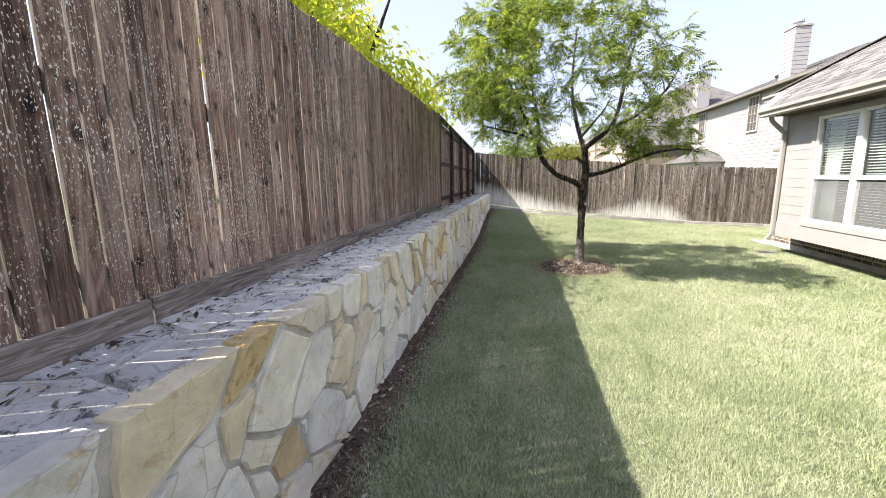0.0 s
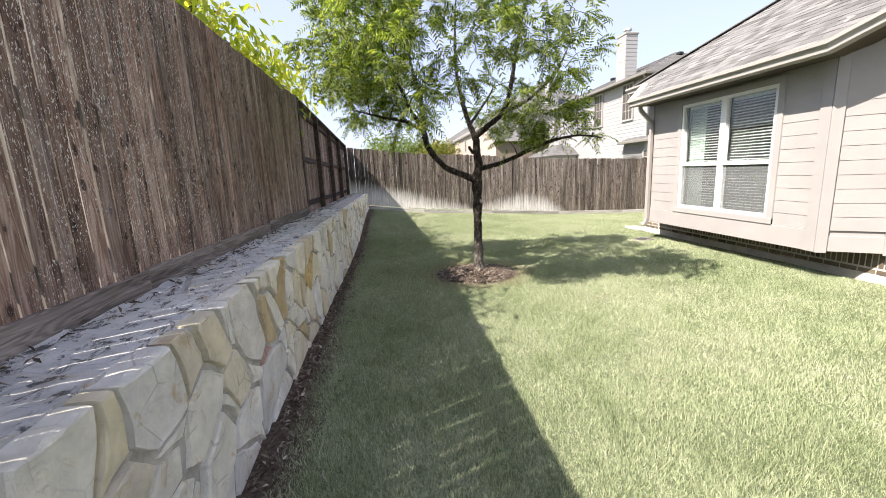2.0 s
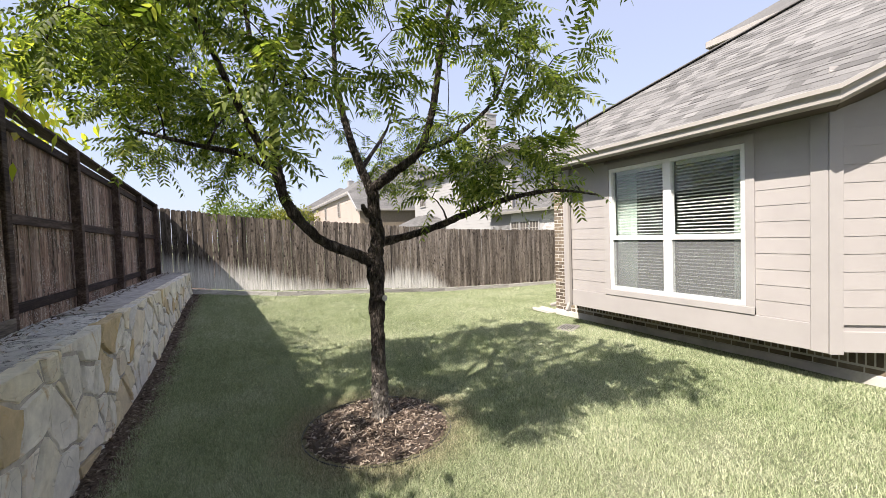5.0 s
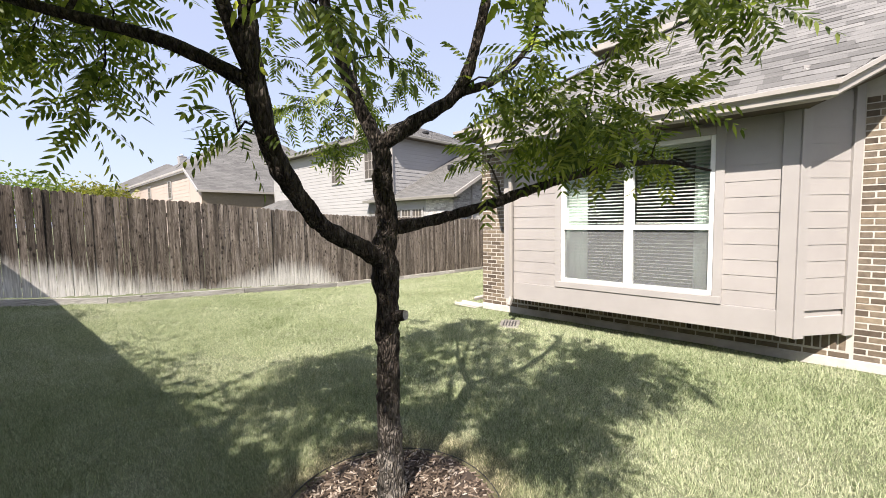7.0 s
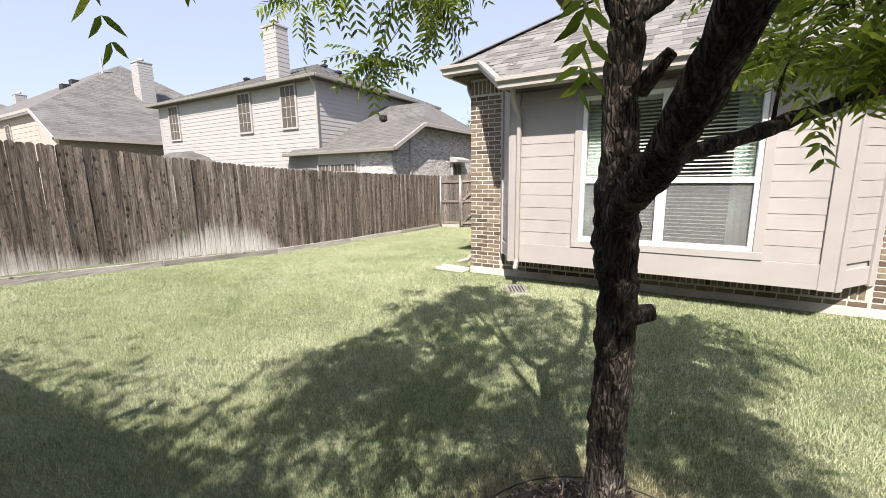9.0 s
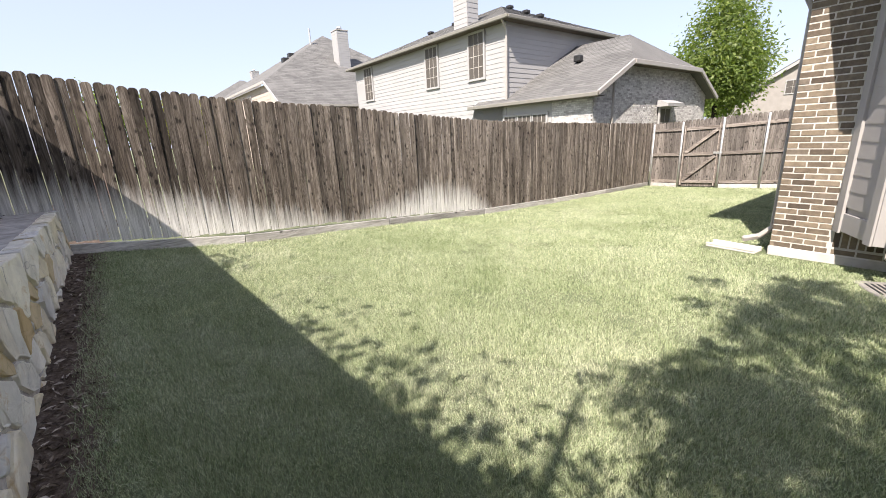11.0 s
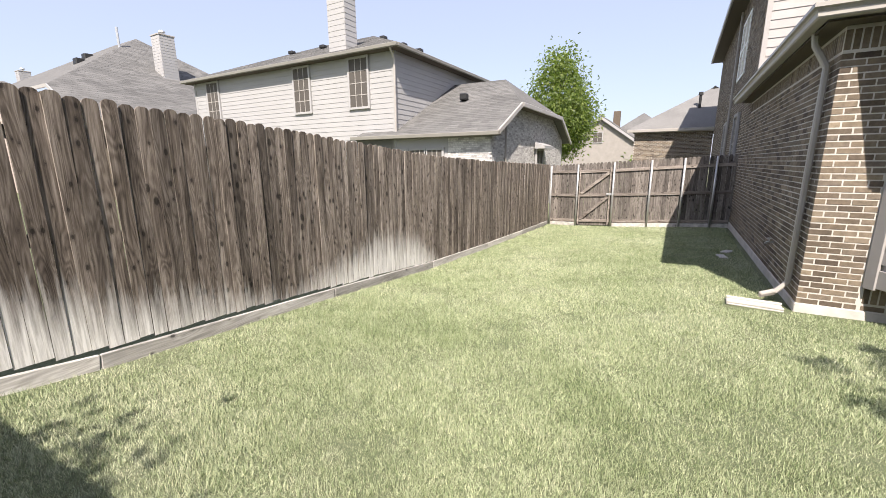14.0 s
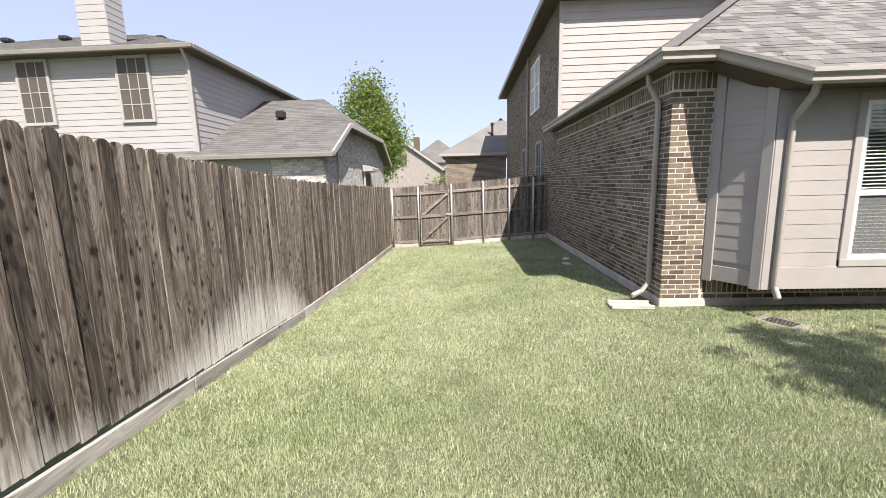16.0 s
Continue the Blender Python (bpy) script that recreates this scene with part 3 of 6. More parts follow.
def fence_left():
    """Dark fence on the wall: boards towards the lawn, then rails and posts where the boards are on the far side."""
    rng = random.Random(11)
    fence = thing("wooden_fence", "tall dark brown stained board fence on the stone wall, splattered pale", "fence", (-1.6, 6, 0.86))
    base = Matrix.Translation((1.6, -6, -0.86))

    def spot(x, y, z, turn=90):
        return base @ pose(x, y, z, 0, 0, turn)

    front = [picket_mesh("picket", "fence_dark", 1.76, 20 + i, False, 0.096) for i in range(5)]
    y = -3.1
    while y < 8.25:
        k = rng.randrange(5)
        piece("picket", front[k], fence, spot(-1.6 + rng.uniform(-0.003, 0.003), y, 0.965 + rng.uniform(-0.008, 0.012)) @ Matrix.Diagonal((1, 1, 1 + rng.uniform(-0.004, 0.004), 1)))
        y += 0.1045 + rng.choice((0, 0.001, 0.003))
    back = [picket_mesh("picket", "fence_dark", 1.80, 30 + i) for i in range(4)]
    y = 8.16
    while y < 15.15:
        drop = 0.22 * max(0, (y - 8.3) / 6.8)
        piece("picket", back[rng.randrange(4)], fence, spot(-1.735, y, 0.83 - drop * 0.3 + rng.uniform(-0.01, 0.01)) @ Matrix.Diagonal((1, 1, 1 - drop * 0.25, 1)))
        y += 0.1025 + rng.choice((0.0, 0.001, 0.005))

    def bar(name, p, q, w, h, mat="rail_dark", lab=""):
        g = Geo().beam(p, q, w, h, 0.006)
        g.v = [tuple(base @ Vector(v)) for v in g.v]
        g.make(name, mat, fence, lab)

    for i in range(5):
        a, b = -3.2 + i * 2.32, -3.2 + (i + 1) * 2.32 - 0.01
        bar("kickboard", (-1.585, a, 0.935), (-1.585, min(b, 8.3), 0.925 + rng.uniform(-0.01, 0.01)), 0.036, 0.13, "kick_y", "greyed kickboard under the pickets")
    for z in (1.15, 1.85, 2.5):
        bar("rail", (-1.632, -3.2, z), (-1.632, 8.28, z), 0.038, 0.088)
    for i in range(6):
        y = -2.8 + i * 2.2
        bar("post", (-1.70, y, 0.5), (-1.70, y, 2.66), 0.09, 0.09)
    for i, y in enumerate((8.42, 10.1, 11.8, 13.4, 14.95)):
        bar("post", (-1.655, y, 0.6), (-1.655, y, 2.73 - 0.07 * i), 0.09, 0.09)
    for z0, z1 in ((1.02, 0.98), (1.80, 1.70), (2.62, 2.32)):
        bar("rail", (-1.705, 8.32, z0), (-1.705, 15.1, z1), 0.038, 0.088)
    bar("cap_rail", (-1.69, 8.3, 2.76), (-1.69, 15.1, 2.42), 0.14, 0.036)


fence_left()


def fence_back():
    rng = random.Random(12)
    fence = thing("wooden_fence", "weathered grey-brown dog-eared board fence, bleached white along its foot", "fence", (6, 15.15, -0.2))
    base = Matrix.Translation((-6, -15.15, 0.2))
    kinds = [picket_mesh("picket", "fence_grey", 1.84, 40 + i, edge="grey_lit_edge") for i in range(6)]
    x = -1.66
    while x < 13.05:
        z = float(gz(x, 15.15)) + 0.125 + 0.04 * math.exp(-((x - 1.5) / 2.2) ** 2)
        piece("picket", kinds[rng.randrange(6)], fence, base @ pose(x, 15.16 + rng.uniform(-0.004, 0.004), z + rng.uniform(-0.012, 0.012), rng.uniform(-0.3, 0.3), rng.uniform(-0.25, 0.25), 0))
        x += 0.1025 + rng.choice((0.0, 0.001, 0.002, 0.004))
    x = -1.6
    while x < 13.0:
        x2 = min(x + 2.42, 13.05)
        g = Geo().beam((x, 15.148, float(gz(x, 15.15)) + 0.05), (x2 - 0.012, 15.148, float(gz(x2, 15.15)) + 0.05), 0.034, 0.14, 0.005)
        g.v = [tuple(base @ Vector(v)) for v in g.v]
        g.make("kickboard", "kick", fence, "pale grey kickboard at the foot")
        for h in (0.35, 1.0, 1.7):
            g = Geo().beam((x, 15.19, float(gz(x, 15.15)) + h), (x2 - 0.01, 15.19, float(gz(x2, 15.15)) + h), 0.038, 0.088, 0.004)
            g.v = [tuple(base @ Vector(v)) for v in g.v]
            g.make("rail", "gate_rail", fence)
        x = x2


fence_back()


def fence_gate():
    """Cross fence with steel posts, rails towards the lawn, and a braced gate."""
    rng = random.Random(13)
    X = 13.07
    top = lambda y: float(np.interp(y, [10.1, 15.2], [1.80, 1.50]))
    low = lambda y: float(gz(X, y))
    fence = thing("wooden_fence", "brown board cross fence with exposed rails and galvanised steel posts", "fence", (X, 12.6, -0.2))
    base = Matrix.Translation((-X, -12.6, 0.2))
    gate = thing("garden_gate", "closed wooden board gate with diagonal braces", "gate", (X, 13.75, -0.3))
    gbase = Matrix.Translation((-X, -13.75, 0.3))
    kinds = [picket_mesh("picket", "gate_wood", 1.0, 50 + i, edge="grey_lit_edge") for i in range(4)]

    def bar(owner, b, name, p, q, w, h, mat="gate_rail", bev=0.004):
        g = Geo().beam(p, q, w, h, bev)
        g.v = [tuple(b @ Vector(v)) for v in g.v]
        g.make(name, mat, owner)

    y = 10.2
    while y < 15.12:
        is_gate = 13.24 < y < 14.20
        owner, b = (gate, gbase) if is_gate else (fence, base)
        z0 = low(y) + (0.03 if is_gate else 0.10)
        piece("picket", kinds[rng.randrange(4)], owner, b @ pose(X + 0.058, y, z0, 0, 0, 90) @ Matrix.Diagonal((1, 1, top(y) - z0, 1)))
        y += 0.1035 + rng.choice((0.0, 0.001, 0.003))
    for y0, y1, owner, b in ((10.17, 13.14, fence, base), (14.27, 15.12, fence, base), (13.22, 14.21, gate, gbase)):
        for h in (0.17, 0.98, 1.72):
            bar(owner, b, "rail", (X + 0.03, y0, low(y0) + h), (X + 0.03, y1, low(y1) + h), 0.038, 0.088)
        if owner is fence:
            bar(owner, b, "kickboard", (X + 0.02, y0, low(y0) + 0.04), (X + 0.02, y1, low(y1) + 0.04), 0.036, 0.14, "kick")
    for h0, h1 in ((0.22, 0.92), (1.03, 1.66)):
        bar(gate, gbase, "brace", (X + 0.008, 14.12, low(14.12) + h0), (X + 0.008, 13.32, low(13.32) + h1), 0.03, 0.085)
    for y in (14.17, 13.27):
        bar(gate, gbase, "stile", (X + 0.006, y, low(y) + 0.06), (X + 0.006, y, low(y) + 1.82), 0.07, 0.03)
    g = Geo().box((X - 0.03, 13.14, 0.60), (X + 0.0, 13.36, 0.66), 0.006)
    g.v = [tuple(gbase @ Vector(v)) for v in g.v]
    g.make("latch", "galv", gate, "grey metal gate latch")
    for y in (15.08, 14.24, 13.18, 12.17, 11.35, 10.6):
        g = Geo().tube([base @ Vector((X - 0.02, y, low(y) - 0.1)), base @ Vector((X - 0.02, y, top(y) - 0.03))], 0.03, 10)
        g.make("post", "galv", fence, "galvanised steel post", smooth=True)


fence_gate()


# ---- the house ----
def shingles(origin, along, up, limits, slope_len, mat, name, parent, course=0.142, width=(0.12, 0.30), seed=1, label=""):
    """Courses of shingle tabs on a plane: along the eave and up the slope; limits(s) gives the ends of a course."""
    rng = random.Random(seed)
    o, a, u = Vector(origin) - parent.location, Vector(along).normalized(), Vector(up).normalized()
    n = a.cross(u)
    if n.z < 0:
        n = -n
    g = Geo()
    s = 0.0
    while s < slope_len:
        lo0, hi0 = limits(s)
        lo1, hi1 = limits(min(s + course, slope_len))
        t = lo0 - rng.uniform(0, 0.2)
        while t < hi0:
            t2 = t + rng.uniform(*width)
            p, q = max(t, lo0), min(t2, hi0)
            pb, qb = min(max(t, lo1), hi1), max(min(t2, hi1), lo1)
            if q - p > 0.02:
                thick = rng.choice((0.006, 0.008, 0.011))
                base = len(g.v)
                top = min(s + course + 0.02, slope_len)
                for d, ss, lift in ((p, s, 0.0), (q, s, 0.0), (q, s, thick), (p, s, thick), (qb, top, 0.004), (pb, top, 0.004)):
                    g.v.append(tuple(o + a * d + u * ss + n * lift))
                g.f += [(base, base + 1, base + 2, base + 3), (base + 3, base + 2, base + 4, base + 5), (base, base + 3, base + 5), (base + 1, base + 4, base + 2)]
            t = t2
        s += course
    ob = g.make(name, mat, parent, label)
    return tagged(ob, kind="stuff")


def brick_course(parent, base, origin, along, out, length, z0, z1, near, seed, mat="brick", skip=None):
    """Running-bond bricks proud of a mortar bed; those inside near (a test on place) are single parts, the rest one mesh."""
    rng = random.Random(seed)
    o, a, n = Vector(origin), Vector(along), Vector(out)
    bl, bh, dp = 0.196, 0.0575, 0.05
    one = Geo().box((0, -dp, 0), (bl, 0.0, bh), 0.004)
    half = Geo().box((0, -dp, 0), (bl * 0.48, 0.0, bh), 0.004)
    m_one, m_half = one.mesh("brick", mat), half.mesh("brick", mat)
    rest = Geo()
    frame_m = Matrix((a, n, Vector((0, 0, 1)))).transposed().to_4x4()
    z, row, made = z0, 0, 0
    while z + bh < z1:
        t = -0.103 if row % 2 else 0.0
        while t < length - 0.02:
            s, e = max(t, 0), min(t + bl, length)
            if e - s > 0.04 and not (skip and skip((s + e) / 2, z)):
                p = o + a * s + n * rng.uniform(-0.001, 0.003)
                p.z = z
                m = base @ Matrix.Translation(p) @ frame_m
                if near(s, z) and made < 300:
                    full = e - s > bl * 0.8
                    piece("brick", m_one if full else m_half, parent, m @ Matrix.Diagonal(((e - s) / (bl if full else bl * 0.48), 1, 1, 1)))
                    made += 1
                else:
                    rest.box((0, -dp, 0), (e - s, 0, bh), 0, m)
            t += bl + 0.011
        z += bh + 0.0105
        row += 1
    if rest.v:
        tagged(rest.make("brickwork", mat, parent), kind="stuff")


def soldiers(parent, base, origin, along, out, length, z0, z1, mat="brick"):
    """A row of upright bricks."""
    o, a, n = Vector(origin), Vector(along), Vector(out)
    me = Geo().box((0, -0.05, 0), (0.0575, 0, z1 - z0), 0.004).mesh("brick", mat)
    frame_m = Matrix((a, n, Vector((0, 0, 1)))).transposed().to_4x4()
    t = 0.0
    while t < length - 0.05:
        p = o + a * t
        p.z = z0
        piece("brick", me, parent, base @ Matrix.Translation(p) @ frame_m)
        t += 0.068


RX, SY = 5.65, 10.15          # rear wall and side wall
BX, BY0, BY1 = 5.08, 5.75, 9.25   # bay front and its corners
BAY_Z0 = 0.27
EAVE_X, EAVE_Y, EAVE_Z, PITCH = 5.37, 10.39, 3.12, 0.66
BAY_EAVE_X = 4.71
BAY_EAVE_Z = EAVE_Z - (EAVE_X - BAY_EAVE_X) * PITCH
WY0, WY1, WZ0, WZ1 = 6.45, 8.30, 0.62, 2.43   # window frame


def house():
    h = thing("house", "brick house with taupe lap siding and grey-brown shingle roof", "house", (8, 8, -0.1))
    base = Matrix.Translation((-8, -8, 0.1))

    def fix(g):
        g.v = [tuple(base @ Vector(v)) for v in g.v]
        return g

    def add(name, g, mat, label="", smooth=False, parent=None):
        return fix(g).make(name, mat, parent or h, label, smooth=smooth)

    # foundation and mortar beds
    add("foundation", Geo().box((RX - 0.012, 1.2, -0.6), (24.6, SY + 0.012, -0.02), 0.008), "concrete", "pale concrete foundation edge")
    add("wall_rear", Geo().box((RX + 0.002, 1.3, -0.02), (RX + 0.2, 5.3, 3.1)), "brick_mortar", "rear brick wall")
    add("wall_rear", Geo().box((RX + 0.002, 9.6, -0.02), (RX + 0.2, SY - 0.002, 3.1)), "brick_mortar", "rear brick wall")
    add("wall_rear", Geo().box((RX + 0.002, 5.3, -0.02), (RX + 0.2, 9.6, BAY_Z0 + 0.05)), "brick_mortar", "brick wall under the bay")
    add("wall_side", Geo().box((RX + 0.2, SY - 0.2, -0.02), (12.0, SY - 0.002, 3.1)), "brick_mortar", "side brick wall")
    add("wall_side", Geo().box((12.0, SY - 0.2, -0.02), (24.5, SY - 0.002, 6.45)), "brick_mortar", "two-storey side brick wall")
    # brickwork
    brick_course(h, base, (RX, SY, 0), (0, -1, 0), (-1, 0, 0), SY - 9.63, -0.015, 2.72, lambda s, z: True, 3)
    brick_course(h, base, (RX, 5.27, 0), (0, -1, 0), (-1, 0, 0), 3.87, -0.015, 2.72, lambda s, z: s < 1.6, 4)
    brick_course(h, base, (12.0, SY, 0), (-1, 0, 0), (0, 1, 0), 12.0 - RX, -0.015, 2.72, lambda s, z: s > 4.6, 5)
    brick_course(h, base, (24.5, SY, 0), (-1, 0, 0), (0, 1, 0), 12.5, -0.015, 6.4, lambda s, z: False, 6,
                 skip=lambda s, z: (8.2 < s < 9.9 and 4.0 < z < 5.8))
    brick_course(h, base, (RX, 9.6, 0), (0, -1, 0), (-1, 0, 0), 4.3, -0.015, 0.06, lambda s, z: True, 7)
    soldiers(h, base, (RX, 9.6, 0), (0, -1, 0), (-1, 0, 0), 4.3, 0.065, 0.27)
    soldiers(h, base, (RX, SY - 0.002, 0), (0, -1, 0), (-1, 0, 0), SY - 9.62, 2.725, 2.925)
    soldiers(h, base, (12.0, SY, 0), (-1, 0, 0), (0, 1, 0), 12.0 - RX, 2.725, 2.925)
    # bay: floor, backing walls round the window opening, angled cheeks
    bay = [(BX + 0.02, BY0), (BX + 0.02, BY1), (RX + 0.1, 9.62), (RX + 0.1, 5.28)]
    add("bay_floor", Geo().prism([(x, y, BAY_Z0 + 0.01) for x, y in bay], (0, 0, 0.08)), "trim")
    for a, b, z0, z1 in ((BY0, WY0, BAY_Z0, 2.95), (WY1, BY1, BAY_Z0, 2.95), (WY0, WY1, BAY_Z0, WZ0), (WY0, WY1, WZ1, 2.95)):
        add("bay_wall", Geo().box((BX + 0.02, a, z0), (BX + 0.14, b, z1)), "siding")
    cheeks = (((BX, BY1), (RX, 9.6)), ((RX, 5.3), (BX, BY0)))
    for (x0, y0), (x1, y1) in cheeks:
        add("bay_wall", Geo().prism([(x0 + 0.03, y0, BAY_Z0), (x1 + 0.03, y1, BAY_Z0), (x1 + 0.03, y1, 3.0), (x0 + 0.03, y0, 3.0)], (0.06, 0, 0)), "siding")

    def lap(p, q, z0, z1):
        """One lap board from p to q (plan points), leaning out at its foot."""
        p, q = Vector((*p, 0)), Vector((*q, 0))
        d = (q - p).normalized()
        n = Vector((-d.y, d.x, 0))
        if n.x > 0:
            n = -n
        c = [(0.016, z0), (0.010, z1 + 0.02), (-0.002, z1 + 0.02), (0.004, z0)]
        g = Geo()
        for e in (p, q):
            for off, z in c:
                g.v.append(tuple(e + n * off + Vector((0, 0, z))))
        g.f = [(0, 1, 2, 3), (7, 6, 5, 4), (0, 4, 5, 1), (1, 5, 6, 2), (2, 6, 7, 3), (3, 7, 4, 0)]
        return g

    step, z = 0.17, BAY_Z0 + 0.265
    WT = 0.09
    while z < 2.72:
        z2 = min(z + step, 2.8)
        if z2 <= WZ0 - WT - 0.04 or z >= WZ1 + WT + 0.02:
            spans = [(BY0 + 0.13, BY1 - 0.13)]
        else:
            spans = [(BY0 + 0.13, WY0 - WT), (WY1 + WT, BY1 - 0.13)]
        for a, b in spans:
            add("siding_board", lap((BX + 0.018, a), (BX + 0.018, b), z, z2), "siding")
        for (x0, y0), (x1, y1) in cheeks:
            d = Vector((x1 - x0, y1 - y0)).normalized() * 0.10
            add("siding_board", lap((x0 + d.x + 0.02, y0 + d.y), (x1 - d.x + 0.02, y1 - d.y), z, z2), "siding")
        z = z2
    # skirt and corner boards
    add("skirt_board", Geo().box((BX - 0.012, BY0 + 0.0, BAY_Z0 - 0.01), (BX + 0.02, BY1, BAY_Z0 + 0.262), 0.004), "trim")
    for (x0, y0), (x1, y1) in cheeks:
        add("skirt_board", Geo().beam((x0 + 0.012, y0, BAY_Z0 + 0.10), (x1 + 0.012, y1, BAY_Z0 + 0.10), 0.03, 0.20, 0.004), "trim")
    for y0, y1 in ((BY0 - 0.005, BY0 + 0.13), (BY1 - 0.13, BY1 + 0.005)):
        add("corner_board", Geo().box((BX - 0.017, y0, BAY_Z0 - 0.015), (BX + 0.015, y1, 2.85), 0.004), "trim")
    for (x0, y0), (x1, y1) in cheeks:
        d = Vector((x1 - x0, y1 - y0, 0)).normalized()
        n = Vector((-d.y, d.x, 0))
        n = n if n.x < 0 else -n
        for s in (0.055, (Vector((x1 - x0, y1 - y0)).length) - 0.055):
            c = Vector((x0, y0, 0)) + d * s + n * 0.012
            add("corner_board", Geo().beam(c + Vector((0, 0, BAY_Z0 - 0.02)), c + Vector((0, 0, 2.95)), 0.115, 0.035, 0.004, up=tuple(n)), "trim")

    # roof: rear and side slopes meeting in a hip, carried down over the bay
    ridge = 5.6
    sl = math.hypot(1, PITCH)
    up = Vector((1, 0, PITCH)) / sl
    add("roof_deck", Geo().add([(EAVE_X, 0.5, EAVE_Z - 0.02), (EAVE_X, EAVE_Y, EAVE_Z - 0.02), (EAVE_X + ridge, EAVE_Y - ridge, EAVE_Z + ridge * PITCH - 0.02), (EAVE_X + ridge, 0.5, EAVE_Z + ridge * PITCH - 0.02)], [(0, 1, 2, 3)]), "shingle")
    add("roof_deck", Geo().add([(EAVE_X, EAVE_Y, EAVE_Z - 0.02), (12.4, EAVE_Y, EAVE_Z - 0.02), (12.4, EAVE_Y - ridge, EAVE_Z + ridge * PITCH - 0.02), (EAVE_X + ridge, EAVE_Y - ridge, EAVE_Z + ridge * PITCH - 0.02)], [(0, 1, 2, 3)]), "shingle")
    shingles((EAVE_X, EAVE_Y, EAVE_Z), (0, -1, 0), up, lambda s: (s / sl, EAVE_Y - 0.5), ridge * sl, "shingle", "shingles", h, seed=3)
    shingles((EAVE_X, EAVE_Y, EAVE_Z), (1, 0, 0), Vector((0, -1, PITCH)), lambda s: (s / sl, 12.35 - EAVE_X), ridge * sl, "shingle", "shingles", h, seed=4)
    add("ridge_cap", Geo().beam((EAVE_X, EAVE_Y, EAVE_Z + 0.02), (EAVE_X + ridge, EAVE_Y - ridge, EAVE_Z + ridge * PITCH + 0.02), 0.2, 0.02, 0.004), "shingle")
    # bay roof
    flare = 0.56
    b0, b1 = BY0 - 0.21, BY1 - 0.01
    poly = [(BAY_EAVE_X, b0, BAY_EAVE_Z), (BAY_EAVE_X, b1, BAY_EAVE_Z), (EAVE_X, b1 + flare, EAVE_Z), (EAVE_X, b0 - flare, EAVE_Z)]
    add("roof_deck", Geo().prism([Vector(p) - Vector((0, 0, 0.03)) for p in poly], (0, 0, 0.02)), "shingle")
    run = (EAVE_X - BAY_EAVE_X)
    shingles((BAY_EAVE_X, b1, BAY_EAVE_Z), (0, -1, 0), up, lambda s: (-(s / sl) / run * flare, (b1 - b0) + (s / sl) / run * flare), run * sl, "shingle", "shingles", h, seed=5)
    # soffit, fascia and gutters
    zs = BAY_EAVE_Z - 0.12
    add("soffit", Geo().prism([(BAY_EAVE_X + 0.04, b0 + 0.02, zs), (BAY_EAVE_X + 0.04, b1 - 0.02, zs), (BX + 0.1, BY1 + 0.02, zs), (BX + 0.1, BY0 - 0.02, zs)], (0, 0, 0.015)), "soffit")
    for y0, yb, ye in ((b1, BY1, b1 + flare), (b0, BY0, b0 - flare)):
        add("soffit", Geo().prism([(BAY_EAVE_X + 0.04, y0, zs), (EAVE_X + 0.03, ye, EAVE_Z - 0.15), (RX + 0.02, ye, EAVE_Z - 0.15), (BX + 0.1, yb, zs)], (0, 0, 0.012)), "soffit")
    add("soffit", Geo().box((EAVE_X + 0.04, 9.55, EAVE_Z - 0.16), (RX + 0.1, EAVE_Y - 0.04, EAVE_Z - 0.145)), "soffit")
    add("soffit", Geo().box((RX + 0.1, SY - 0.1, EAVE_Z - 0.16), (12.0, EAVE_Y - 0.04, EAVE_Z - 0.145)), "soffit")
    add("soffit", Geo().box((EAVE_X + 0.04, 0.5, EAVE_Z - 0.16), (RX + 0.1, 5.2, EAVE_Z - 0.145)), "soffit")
    path = [(12.35, EAVE_Y, EAVE_Z), (EAVE_X, EAVE_Y, EAVE_Z), (EAVE_X, b1 + flare, EAVE_Z), (BAY_EAVE_X, b1, BAY_EAVE_Z), (BAY_EAVE_X, b0, BAY_EAVE_Z), (EAVE_X, b0 - flare, EAVE_Z), (EAVE_X, 0.5, EAVE_Z)]
    prof = [(0.03, -0.135), (-0.06, -0.135), (-0.075, -0.12), (-0.075, -0.075), (-0.09, -0.05), (-0.115, -0.04), (-0.115, 0.0), (-0.10, 0.006), (0.03, 0.0)]
    g = Geo()
    for i, p in enumerate(path):
        p = Vector(p)
        a = (Vector(path[i]) - Vector(path[i - 1])) if i else (Vector(path[1]) - p)
        b = (Vector(path[i + 1]) - p) if i < len(path) - 1 else a
        a.z = b.z = 0
        na, nb = [Vector((d.y, -d.x, 0)).normalized() for d in (a, b)]
        n = (na + nb).normalized()
        n = n / max(0.4, n.dot(na))
        for off, dz in prof:
            g.v.append(tuple(p - n * off + Vector((0, 0, dz))))
    k = len(prof)
    for i in range(len(path) - 1):
        for j in range(k):
            j2 = (j + 1) % k
            g.f.append((i * k + j, i * k + j2, (i + 1) * k + j2, (i + 1) * k + j))
    g.f += [tuple(range(k))[::-1], tuple(range((len(path) - 1) * k, len(path) * k))]
    add("gutter", g, "gutter", "beige metal roof gutter")

    def spout(points, w=0.075, d=0.055):
        g = Geo()
        for p, q in zip(points, points[1:]):
            p, q = Vector(p), Vector(q)
            e = (q - p).normalized() * 0.015
            g.beam(p - e, q + e, w, d, 0.012, up=(0, 1, 0) if abs((q - p).normalized().y) < 0.9 else (1, 0, 0))
        return g

    y = SY + 0.05
